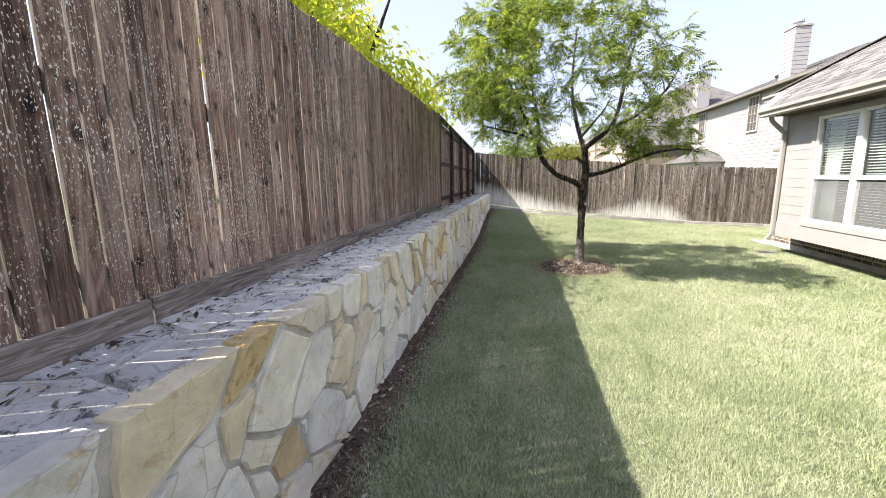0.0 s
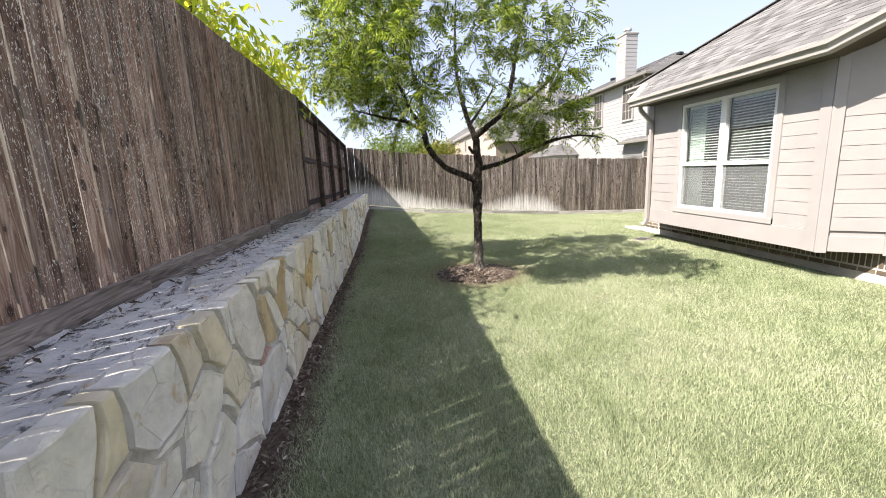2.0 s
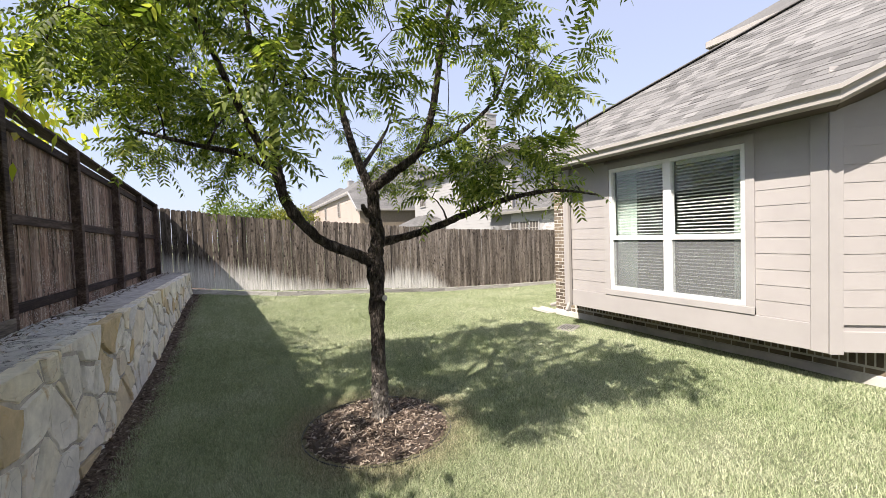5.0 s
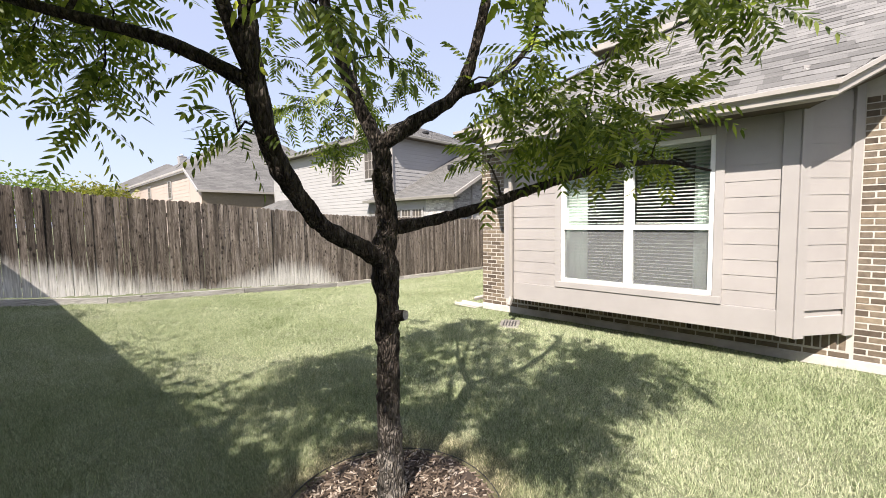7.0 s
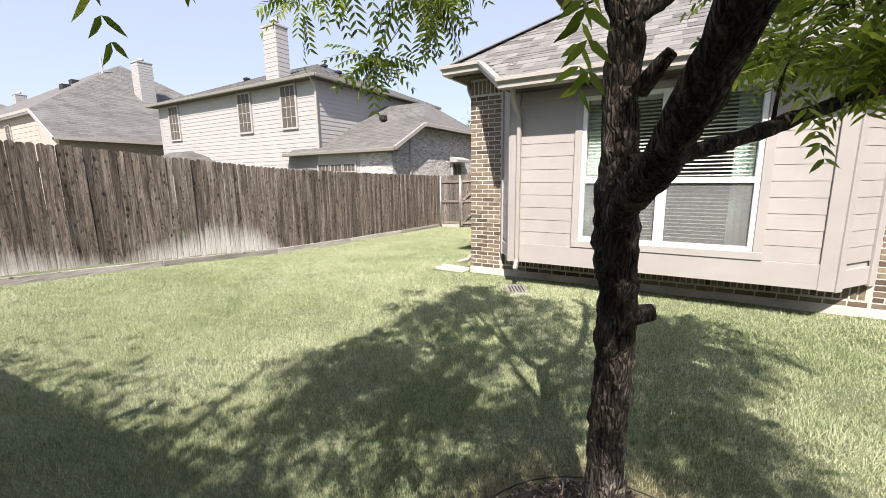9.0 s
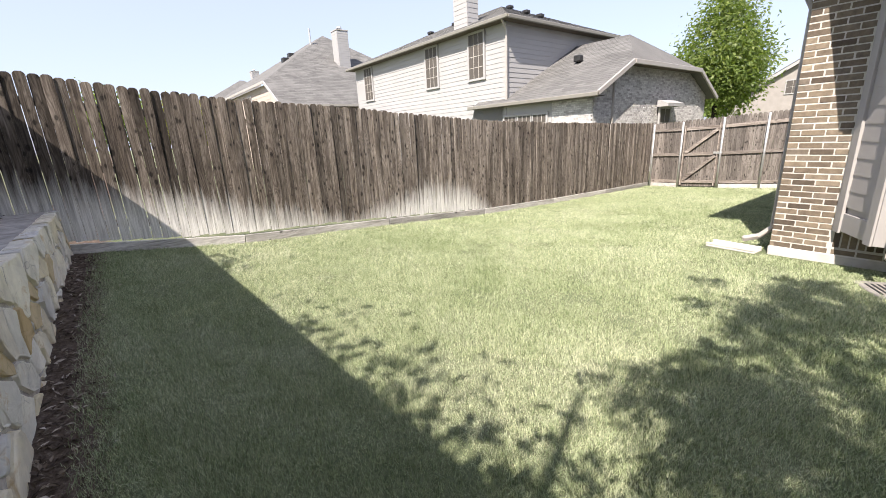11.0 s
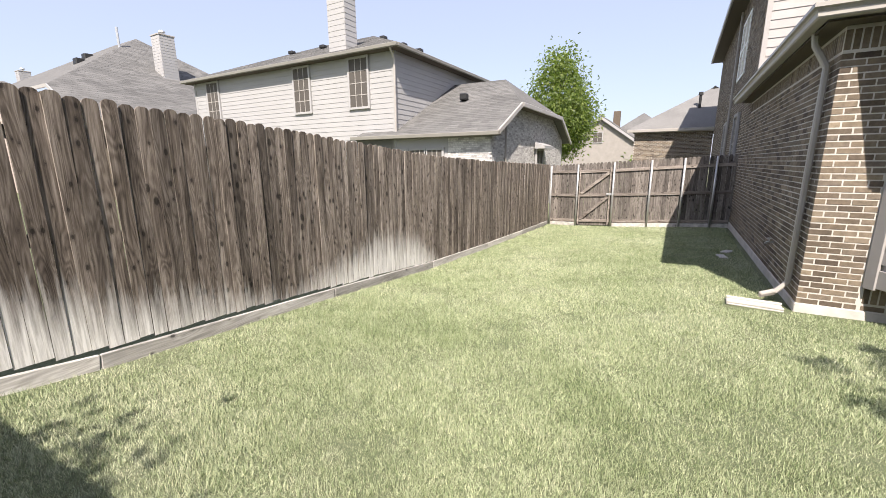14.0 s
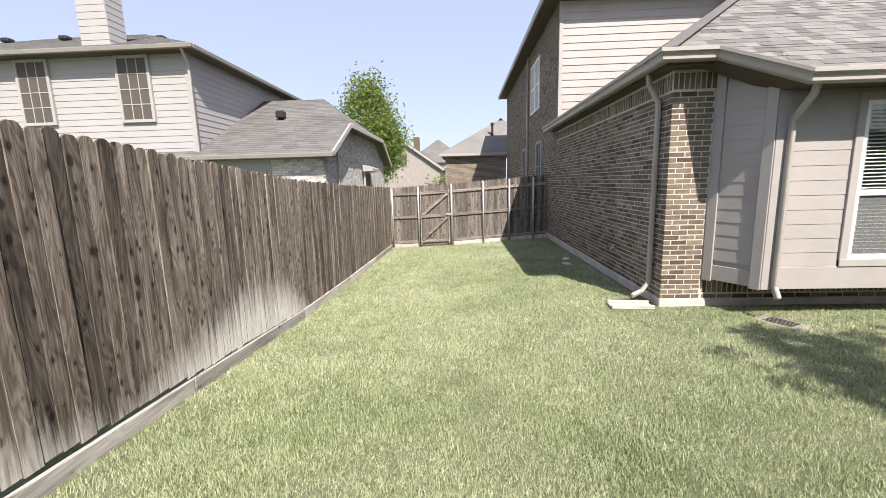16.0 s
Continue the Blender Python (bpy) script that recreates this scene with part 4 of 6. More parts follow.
    add("downspout", spout([(5.95, EAVE_Y - 0.05, EAVE_Z - 0.12), (5.95, EAVE_Y - 0.07, EAVE_Z - 0.26), (5.92, y, 2.62), (5.90, y, 0.16), (5.86, y + 0.12, 0.03), (5.80, y + 0.26, -0.01)]), "gutter", "beige metal downspout")
    x = BX - 0.05
    add("downspout", spout([(BAY_EAVE_X + 0.04, 9.12, BAY_EAVE_Z - 0.10), (BAY_EAVE_X + 0.08, 9.12, BAY_EAVE_Z - 0.22), (x, 9.12, BAY_EAVE_Z - 0.45), (x, 9.12, 0.30), (x - 0.07, 9.12, 0.18)]), "gutter", "beige metal downspout")
    x = RX - 0.05
    add("downspout", spout([(EAVE_X + 0.02, 4.62, EAVE_Z - 0.12), (EAVE_X + 0.06, 4.62, EAVE_Z - 0.25), (x, 4.62, EAVE_Z - 0.5), (x, 4.62, 0.12), (x - 0.1, 4.62, -0.01)]), "gutter", "beige metal downspout")
    return h, base, add


house_thing, house_base, house_add = house()


def window_unit():
    """Twin single-hung window: white vinyl frames, blinds and screens."""
    w = thing("window_1", "white twin window with half-open horizontal blinds", "window", (BX, (WY0 + WY1) / 2, WZ0), kind="structure")
    base = Matrix.Translation((-BX, -(WY0 + WY1) / 2, -WZ0))

    def add(name, g, mat, label="", parent=None):
        g.v = [tuple(base @ Vector(v)) for v in g.v]
        return g.make(name, mat, parent or w, label)

    T = 0.09
    for a, b, c, d in ((WY0 - T, WY0, WZ0 - T, WZ1 + T), (WY1, WY1 + T, WZ0 - T, WZ1 + T), (WY0, WY1, WZ1, WZ1 + T)):
        add("casing", Geo().box((BX - 0.022, a, c), (BX + 0.02, b, d), 0.004), "trim", "taupe painted casing")
    add("sill", Geo().box((BX - 0.026, WY0 - T, WZ0 - T), (BX + 0.02, WY1 + T, WZ0), 0.006), "trim", "taupe painted sill")
    mid = (WY0 + WY1) / 2
    f = 0.05
    x0, x1 = BX - 0.012, BX + 0.075
    for a, b in ((WY0, WY0 + f), (WY1 - f, WY1), (mid - 0.055, mid + 0.055)):
        add("frame", Geo().box((x0, a, WZ0), (x1, b, WZ1), 0.006), "white_vinyl")
    for lo, hi in ((WZ0, WZ0 + f), (WZ1 - f, WZ1), (1.365, 1.43)):
        for a, b in ((WY0 + f, mid - 0.055), (mid + 0.055, WY1 - f)):
            add("frame", Geo().box((x0 + 0.004, a, lo), (x1, b, hi), 0.005), "white_vinyl")
    for a, b in ((WY0 + f, mid - 0.055), (mid + 0.055, WY1 - f)):
        pane = add("pane", Geo().box((BX + 0.04, a, WZ0 + f), (BX + 0.046, b, WZ1 - f)), "glass", "clear glass pane")
        pane.visible_shadow = False
        add("insect_screen", Geo().box((BX + 0.018, a, WZ0 + f), (BX + 0.0185, b, 1.365)), MAT["mesh"], "grey insect screen")
        blind = add("blind", Geo().box((BX + 0.10, a + 0.01, WZ1 - 0.09), (BX + 0.15, b - 0.01, WZ1 - 0.04), 0.004), "blind", "white horizontal blind")
        me = Geo().box((-0.022, 0, -0.0014), (0.022, b - a - 0.02, 0.0014)).mesh("slat", "blind")
        z = WZ1 - 0.12
        while z > WZ0 + 0.06:
            s = piece("slat", me, blind, base @ pose(BX + 0.125, a + 0.01, z, 0, 14, 0))
            z -= 0.043
    # the room behind; its dimness is put into the wall colour
    room = thing("room_interior", "room shell behind the window, coloured dark for an unlit room", "room", (7, 7.3, 0.3), kind="structure")
    g = Geo()
    a, b = Vector((BX + 0.16, BY0 + 0.05, 0.3)), Vector((8.6, BY1 - 0.05, 2.9))
    g.box(a, b)
    g.f = [f_ for f_ in g.f if abs(sum(g.v[i][0] for i in f_) / 4 - a.x) > 0.01]
    g.v = [tuple(Vector(v) - Vector((7, 7.3, 0.3))) for v in g.v]
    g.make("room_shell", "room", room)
    for y, w_ in ((WY1 - 0.12, 0.17), (WY0 + 0.12, 0.12)):
        drape = Geo()
        for i in range(13):
            t = i / 12 - 0.5
            for z in (WZ0 - 0.2, WZ1 + 0.05):
                drape.v.append((0.02 * math.sin(i * 1.9), 2 * w_ * t, z))
        drape.f = [(2 * i, 2 * i + 2, 2 * i + 3, 2 * i + 1) for i in range(12)]
        ob = drape.make("curtain", "curtain", None, "pale green-white curtain drawn aside behind the blind", "curtain", "curtains", smooth=True)
        ob.matrix_world = pose(BX + 0.24, y, 0)
        thick = ob.modifiers.new("thickness", "SOLIDIFY")
        thick.thickness = 0.004
        tagged(Geo().tube([(0, -w_, WZ1 + 0.06), (0, w_, WZ1 + 0.06)], 0.011, 8).make("curtain_rod", "galv", ob), "thin metal rod")


def mesh_mat():
    m, n, l, b = nodes_of("insect_mesh")
    b.inputs["Base Color"].default_value = (0.24, 0.25, 0.25, 1)
    b.inputs["Roughness"].default_value = 0.7
    b.inputs["Alpha"].default_value = 0.34
    return m


MAT["mesh"] = mesh_mat()
window_unit()


def upper_storey():
    """Second storey of the house and the front wing beyond it."""
    add = house_add
    X0 = 12.0
    step, z = 0.19, 3.0
    add("wall_upper", Geo().box((X0, 1.5, 2.9), (X0 + 0.2, SY - 0.2, 6.45)), "siding", "taupe lap siding of the second storey")
    while z < 6.4:
        g = Geo()
        g.v = [(X0 - 0.022, SY - 0.11, z), (X0 - 0.006, SY - 0.11, z + step), (X0, SY - 0.11, z + step), (X0, SY - 0.11, z),
               (X0 - 0.022, 2.0, z), (X0 - 0.006, 2.0, z + step), (X0, 2.0, z + step), (X0, 2.0, z)]
        g.f = [(0, 1, 2, 3), (7, 6, 5, 4), (0, 4, 5, 1), (1, 5, 6, 2), (2, 6, 7, 3), (3, 7, 4, 0)]
        add("siding_board", g, "siding")
        z += step
    add("corner_board", Geo().box((X0 - 0.03, SY - 0.115, 2.95), (X0 + 0.1, SY - 0.012, 6.45), 0.005), "trim")
    # hip roof over it
    e, zt, r = 0.45, 6.5, 5.0
    x0, x1, y0, y1 = X0 - e, 24.5 + e, -1.0, SY + e
    g = Geo()
    g.v = [(x0, y0, zt), (x0, y1, zt), (x1, y1, zt), (x1, y0, zt), (x0 + r, y1 - r, zt + r * 0.66), (x1 - r, y1 - r, zt + r * 0.66), (x0 + r, y0 + r, zt + r * 0.66), (x1 - r, y0 + r, zt + r * 0.66)]
    g.f = [(1, 4, 5, 2), (0, 6, 4, 1), (2, 5, 7, 3), (6, 7, 5, 4), (3, 7, 6, 0)]
    add("roof_upper", g, "shingle", "grey-brown shingle hip roof")
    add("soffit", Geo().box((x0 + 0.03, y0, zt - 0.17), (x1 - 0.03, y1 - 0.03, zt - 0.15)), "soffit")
    add("fascia", Geo().box((x0, y1 - 0.05, zt - 0.17), (x1, y1 + 0.02, zt), 0.01), "gutter")
    add("fascia", Geo().box((x0 - 0.02, y0, zt - 0.17), (x0 + 0.05, y1, zt), 0.01), "gutter")
    # upstairs window in the brick side
    w = thing("window_2", "white upstairs window in the brick side wall", "window", (15.5, SY, 4.1), kind="structure")
    for a, b, c, d in ((14.65, 14.72, 4.05, 5.75), (16.25, 16.32, 4.05, 5.75), (14.72, 16.25, 4.05, 4.12), (14.72, 16.25, 5.68, 5.75), (15.45, 15.52, 4.12, 5.68), (14.72, 16.25, 4.88, 4.94)):
        Geo().box((a - 15.5, -0.03, c - 4.1), (b - 15.5, 0.025, d - 4.1), 0.006).make("frame", "white_vinyl", w)
    Geo().box((-0.78, -0.05, 0.02), (0.75, -0.035, 1.58)).make("pane", "glass", w)
    # dark sheet close behind the pane stands in for the unlit room
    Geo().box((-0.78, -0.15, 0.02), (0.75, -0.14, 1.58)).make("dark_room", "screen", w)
    add("downspout", Geo().beam((16.9, SY + 0.05, 6.3), (16.9, SY + 0.05, 0.1), 0.08, 0.06, 0.012, up=(0, 1, 0)), "gutter", "beige metal downspout")
    # low front wing beyond the gate
    X1, Y1, Z1 = 25.0, 13.9, 3.3
    add("wall_wing", Geo().box((X1 + 0.003, SY, -0.5), (31, Y1 - 0.1, Z1 - 0.1)), "brick_mortar", "brick front wing")
    brick_course(house_thing, house_base, (X1, SY, 0), (0, 1, 0), (-1, 0, 0), Y1 - 0.1 - SY, 0.0, Z1 - 0.15, lambda s, z: False, 9)
    g = Geo()
    a, b, c, d, r = X1 - 0.35, 31.5, SY - 4.0, Y1 + 0.25, 4.0
    g.v = [(a, c, Z1), (a, d, Z1), (b, d, Z1), (b, c, Z1), (a + r, d - r, Z1 + r * 0.62), (b - r + 0.8, d - r, Z1 + r * 0.62)]
    g.f = [(0, 4, 1), (1, 4, 5, 2), (0, 3, 5, 4), (3, 2, 5)]
    add("roof_wing", g, "shingle")
    add("vent_pipe", Geo().tube([(26.5, 10.85, 4.3), (26.5, 10.85, 5.1)], 0.07, 10).tube([(26.5, 10.85, 5.1), (26.5, 10.85, 5.25)], [0.12, 0.10], 10), "black_metal", "dark roof vent pipe with a cap")
    add("fascia", Geo().box((a - 0.02, SY, Z1 - 0.15), (a + 0.08, d, Z1), 0.01), "gutter")


upper_storey()


def hose_bib():
    b = thing("hose_bib", "small brass garden tap on the brick wall", "tap", (7.3, SY + 0.004, 0.42))
    Geo().tube([(0, 0, 0), (0, 0.07, 0), (0, 0.10, -0.03)], 0.014, 8).make("spout", "galv", b, smooth=True)
    Geo().tube([(0, 0.05, 0.0), (0, 0.05, 0.05)], 0.008, 8).tube([(0, 0.05, 0.05), (0, 0.05, 0.06)], 0.03, 10).make("handle", "galv", b)


hose_bib()


# ---- houses beyond the fences ----
def hip_roof(add, x0, x1, y0, y1, z, pitch, mat="shingle_far", name="roof", seed=1, skip=()):
    """Shingled hip roof on a rectangle; each slope is one part."""
    wx, wy = x1 - x0, y1 - y0
    r = min(wx, wy) / 2
    sl = math.hypot(1, pitch)
    slopes = {"w": ((x0, y0, z), (0, 1, 0), (1, 0, pitch), wy), "e": ((x1, y0, z), (0, 1, 0), (-1, 0, pitch), wy),
              "s": ((x0, y0, z), (1, 0, 0), (0, 1, pitch), wx), "n": ((x0, y1, z), (1, 0, 0), (0, -1, pitch), wx)}
    for k, (o, a, u, ln) in slopes.items():
        o, a, u = Vector(o), Vector(a), Vector(u).normalized()
        g = Geo()
        lim = lambda s, ln=ln: (s / sl, max(s / sl, ln - s / sl))
        q = [o + a * lim(0)[0], o + a * lim(0)[1], o + a * lim(r * sl)[1] + u * r * sl, o + a * lim(r * sl)[0] + u * r * sl]
        d = Vector((0, 0, -0.03))
        add(name, g.prism([p + d for p in q], (0, 0, 0.02)), mat)
        if k in skip:
            continue
        add(name + "_shingles", shingle_geo(o, a, u, lim, r * sl, 0.2, (0.3, 0.6), seed), mat)


def shingle_geo(o, a, u, lim, slope_len, course, width, seed):
    rng = random.Random(seed)
    n = a.cross(u)
    n = n if n.z > 0 else -n
    g, s = Geo(), 0.0
    while s < slope_len:
        lo0, hi0 = lim(s)
        lo1, hi1 = lim(min(s + course, slope_len))
        t = lo0 - rng.uniform(0, width[0])
        while t < hi0:
            t2 = t + rng.uniform(*width)
            p, q, pb, qb = max(t, lo0), min(t2, hi0), min(max(t, lo1), hi1), max(min(t2, hi1), lo1)
            if q - p > 0.03:
                k = len(g.v)
                for dd, ss, up in ((p, s, 0), (q, s, 0), (q, s, 0.009), (p, s, 0.009), (qb, min(s + course, slope_len), 0.003), (pb, min(s + course, slope_len), 0.003)):
                    g.v.append(tuple(o + a * dd + u * ss + n * up))
                g.f += [(k, k + 1, k + 2, k + 3), (k + 3, k + 2, k + 4, k + 5)]
            t = t2
        s += course
    return g


def lap_wall(add, p, q, z0, z1, out, mat, step=0.19):
    """A wall of lap boards between two plan points."""
    p, q, n = Vector((*p, 0)), Vector((*q, 0)), Vector((*out, 0))
    z = z0
    while z < z1 - 0.03:
        z2 = min(z + step, z1)
        g = Geo()
        for e in (p, q):
            for off, zz in ((0.022, z), (0.008, z2), (-0.01, z2), (-0.01, z)):
                g.v.append(tuple(e + n * off + Vector((0, 0, zz))))
        g.f = [(0, 1, 2, 3), (7, 6, 5, 4), (0, 4, 5, 1), (1, 5, 6, 2), (2, 6, 7, 3), (3, 7, 4, 0)]
        add("siding_board", g, mat)
        z = z2


def far_window(add, centre, along, out, w, h, cols=3, rows=4, frame_mat="white_siding"):
    """A window with a dark screen, a casing and muntin bars."""
    c, a, n = Vector(centre), Vector((*along, 0)), Vector((*out, 0))
    m = Matrix((a, n, Vector((0, 0, 1)))).transposed().to_4x4()
    m.translation = c
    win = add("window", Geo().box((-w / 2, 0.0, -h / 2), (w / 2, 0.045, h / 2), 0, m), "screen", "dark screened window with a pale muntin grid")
    f = 0.09
    for x0, x1, z0, z1 in ((-w / 2 - f, -w / 2, -h / 2 - f, h / 2 + f), (w / 2, w / 2 + f, -h / 2 - f, h / 2 + f), (-w / 2, w / 2, h / 2, h / 2 + f), (-w / 2, w / 2, -h / 2 - f, -h / 2)):
        add("casing", Geo().box((x0, 0, z0), (x1, 0.075, z1), 0.006, m), frame_mat, parent=win)
    for i in range(1, cols):
        x = -w / 2 + w * i / cols
        add("muntin", Geo().box((x - 0.013, 0.04, -h / 2), (x + 0.013, 0.058, h / 2), 0, m), "gutter", parent=win)
    for j in range(1, rows):
        z = -h / 2 + h * j / rows
        add("muntin", Geo().box((-w / 2, 0.04, z - 0.013), (w / 2, 0.0565, z + 0.013), 0, m), "gutter", parent=win)


def adder(owner):
    inv = Matrix.Translation(owner.location).inverted()

    def add(name, g, mat, label="", parent=None, smooth=False):
        g.v = [tuple(inv @ Vector(v)) for v in g.v]
        return g.make(name, mat, parent or owner, label, smooth=smooth)

    return add


def chimney(add, x0, x1, y0, y1, z0, z1):
    c = add("chimney", Geo().box((x0, y0, z0), (x1, y1, z1)), "white_siding", "pale sided chimney")
    z = z0
    while z < z1 - 0.1:
        for a, b, n in (((x0, y0), (x0, y1), (-1, 0)), ((x0, y0), (x1, y0), (0, -1))):
            p, q, nn = Vector((*a, 0)), Vector((*b, 0)), Vector((*n, 0))
            g = Geo()
            for e in (p, q):
                for off, zz in ((0.018, z), (0.008, z + 0.2), (-0.01, z + 0.2), (-0.01, z)):
                    g.v.append(tuple(e + nn * off + Vector((0, 0, zz))))
            g.f = [(0, 1, 2, 3), (7, 6, 5, 4), (0, 4, 5, 1), (1, 5, 6, 2), (2, 6, 7, 3), (3, 7, 4, 0)]
            add("siding_board", g, "white_siding", parent=c)
        z += 0.2
    add("chimney_cap", Geo().box((x0 - 0.05, y0 - 0.05, z1), (x1 + 0.05, y1 + 0.05, z1 + 0.09), 0.01), "gutter", parent=c)
    add("flue", Geo().tube([((x0 + x1) / 2, (y0 + y1) / 2, z1), ((x0 + x1) / 2, (y0 + y1) / 2, z1 + 0.3)], [0.14, 0.14], 10).tube([((x0 + x1) / 2, (y0 + y1) / 2, z1 + 0.3), ((x0 + x1) / 2, (y0 + y1) / 2, z1 + 0.42)], [0.24, 0.20], 10), "galv", parent=c)


def side_windows():
    for x in (14.4, 17.6):
        far_window(house_add_any, (x, SY + 0.002, 2.1), (-1, 0), (0, 1), 0.8, 1.5, 2, 2)


def house_add_any(name, g, mat, label="", parent=None, smooth=False):
    g.v = [tuple(house_base @ Vector(v)) for v in g.v]
    return g.make(name, mat, parent or house_thing, label, smooth=smooth)


side_windows()


def neighbour_a():
    h = thing("neighbour_house", "two-storey cream sided house with grey shingle hip roofs", "house", (16, 24, -0.4))
    add = adder(h)
    X, Y, Y2, E = 12.7, 21.05, 34.0, 5.75
    add("wall", Geo().box((X, Y, -0.8), (X + 9.5, Y2, E)), "white_siding")
    lap_wall(add, (X, Y + 0.1), (X, Y2 - 0.1), 1.0, E - 0.1, (-1, 0), "white_siding")
    lap_wall(add, (X + 0.1, Y), (X + 9.4, Y), 2.5, E - 0.1, (0, -1), "white_siding")
    for p in ((X - 0.035, Y - 0.035), (X - 0.035, Y2 - 0.1)):
        add("corner_board", Geo().box((*p, 1.0), (p[0] + 0.13, p[1] + 0.13, E - 0.05), 0.006), "white_siding")
    for y in (22.75, 25.95, 32.4):
        far_window(add, (X - 0.02, y, 4.68), (0, 1), (-1, 0), 0.9, 1.78, 3, 4)
    hip_roof(add, X - 0.42, X + 9.9, Y - 0.42, Y2 + 0.42, E + 0.06, 0.42, seed=21, skip=("n", "e"))
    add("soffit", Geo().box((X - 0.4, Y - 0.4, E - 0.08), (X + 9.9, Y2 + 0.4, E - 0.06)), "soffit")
    add("gutter", Geo().box((X - 0.52, Y - 0.5, E - 0.09), (X - 0.42, Y2 + 0.45, E + 0.05), 0.02), "gutter_olive", "olive gutter")
    add("gutter", Geo().box((X - 0.42, Y - 0.52, E - 0.09), (X + 9.9, Y - 0.42, E + 0.05), 0.02), "gutter_olive", "olive gutter")
    add("downspout", Geo().beam((X - 0.4, Y - 0.12, E - 0.05), (X - 0.07, Y - 0.07, E - 0.4), 0.07, 0.07, 0.01).beam((X - 0.07, Y - 0.07, E - 0.35), (X - 0.07, Y - 0.07, 2.75), 0.07, 0.07, 0.01), "gutter")
    chimney(add, 12.86, 13.52, 23.5, 24.4, 5.6, 8.32)
    for x, y in ((16.4, 23.2), (17.0, 24.8), (15.6, 27.5), (16.2, 22.2), (15.8, 30.0)):
        z = E + 0.06 + 0.42 * (min(x - (X - 0.42), y - (Y - 0.42)))
        add("roof_vent", Geo().box((x - 0.16, y - 0.16, z), (x + 0.16, y + 0.16, z + 0.16), 0.04), "black_metal", "small dark roof vent")
    # single-storey wing with a clipped gable
    wx0, wx1, wy, ez, pt = X, 22.2, 17.0, 2.62, 0.5
    a, b = wx0 - 0.35, wx1 + 0.35
    mid, zc = (a + b) / 2, 3.72
    add("wall", Geo().box((wx0, wy + 0.1, -0.8), (wx1, Y, ez)), "white_siding")
    add("gable_wall", Geo().prism([(wx0, wy + 0.06, -0.8), (wx1, wy + 0.06, -0.8), (wx1, wy + 0.06, ez + 0.1), (wx1 - (zc - ez) / pt + 0.1, wy + 0.06, zc - 0.08), (wx0 + (zc - ez) / pt - 0.1, wy + 0.06, zc - 0.08), (wx0, wy + 0.06, ez + 0.1)], (0, 0.1, 0)), "brick_white")
    brick_course(h, Matrix.Translation(h.location).inverted(), (wx0, wy + 0.055, 0), (1, 0, 0), (0, -1, 0), wx1 - wx0, 0.9, zc - 0.12, lambda s, z: False, 31, "brick_white",
                 skip=lambda s, z: z > ez + 0.1 and (s < (z - ez) / pt + 0.05 or s > wx1 - wx0 - (z - ez) / pt - 0.05))
    brick_course(h, Matrix.Translation(h.location).inverted(), (wx0 - 0.006, wy + 1.75, 0), (0, -1, 0), (-1, 0, 0), 1.69, 0.9, ez - 0.1, lambda s, z: False, 32, "brick_white")
    lap_wall(add, (wx0, wy + 1.76), (wx0, Y + 2.0), 1.0, ez - 0.05, (-1, 0), "white_siding")
    # wing roof: two long slopes, and a small hip clipping the gable
    sl = math.hypot(1, pt)
    half = mid - a
    for o, al, u in (((a, wy - 0.3, ez), (0, 1, 0), (1, 0, pt)), ((b, wy - 0.3, ez), (0, 1, 0), (-1, 0, pt))):
        o, al, u = Vector(o), Vector(al), Vector(u).normalized()
        sc = (zc - ez) / pt * sl
        end = 23.0 - wy if o.x < mid else 21.0 - wy
        lim = lambda s, sc=sc, end=end: (0.0 if s < sc else (s - sc) / sl * 0.62, end if s < 0.6 * sl else Y - wy + 0.3)
        q = [o + al * lim(t)[k] + u * t for t, k in ((0, 0), (sc, 0), (half * sl, 0), (half * sl, 1), (0.7 * sl, 1), (0, 1))]
        add("roof", Geo().prism([p - Vector((0, 0, 0.05)) for p in q], (0, 0, 0.04)), "shingle_far")
        add("roof_shingles", shingle_geo(o, al, u, lim, half * sl, 0.18, (0.3, 0.55), 5), "shingle_far")
    c0, c1 = a + (zc - ez) / pt, b - (zc - ez) / pt
    back = wy - 0.3 + (half - (zc - ez) / pt) * 0.62
    tri = [Vector((c0, wy - 0.3, zc)), Vector((c1, wy - 0.3, zc)), Vector((mid, back, ez + half * pt))]
    add("roof", Geo().prism(tri, (0, 0, -0.03)), "shingle_far")
    for p, q in (((a, wy - 0.33, ez - 0.04), (c0, wy - 0.33, zc - 0.04)), ((c1, wy - 0.33, zc - 0.04), (b, wy - 0.33, ez - 0.04)), ((c0, wy - 0.36, zc - 0.05), (c1, wy - 0.36, zc - 0.05))):
        add("fascia", Geo().beam(p, q, 0.07, 0.16, 0.01), "gutter")
    add("soffit", Geo().box((c0, wy - 0.32, zc - 0.12), (c1, wy + 0.08, zc - 0.10)), "soffit")
    add("gutter", Geo().box((a - 0.10, wy - 0.35, ez - 0.14), (a, 23.0, ez), 0.02), "gutter_olive", "olive gutter")
    add("soffit", Geo().box((a, wy - 0.28, ez - 0.13), (wx0 + 0.1, 23.0, ez - 0.11)), "soffit")
    far_window(add, (17.9, wy, 1.55), (1, 0), (0, -1), 0.85, 1.1, 2, 2)
    add("awning", Geo().prism([(17.2, wy - 0.02, 2.45), (17.2, wy - 0.45, 2.3), (17.2, wy - 0.45, 2.18), (17.2, wy - 0.02, 2.18)], (1.5, 0, 0)), "white_siding", "small pale awning over the window")
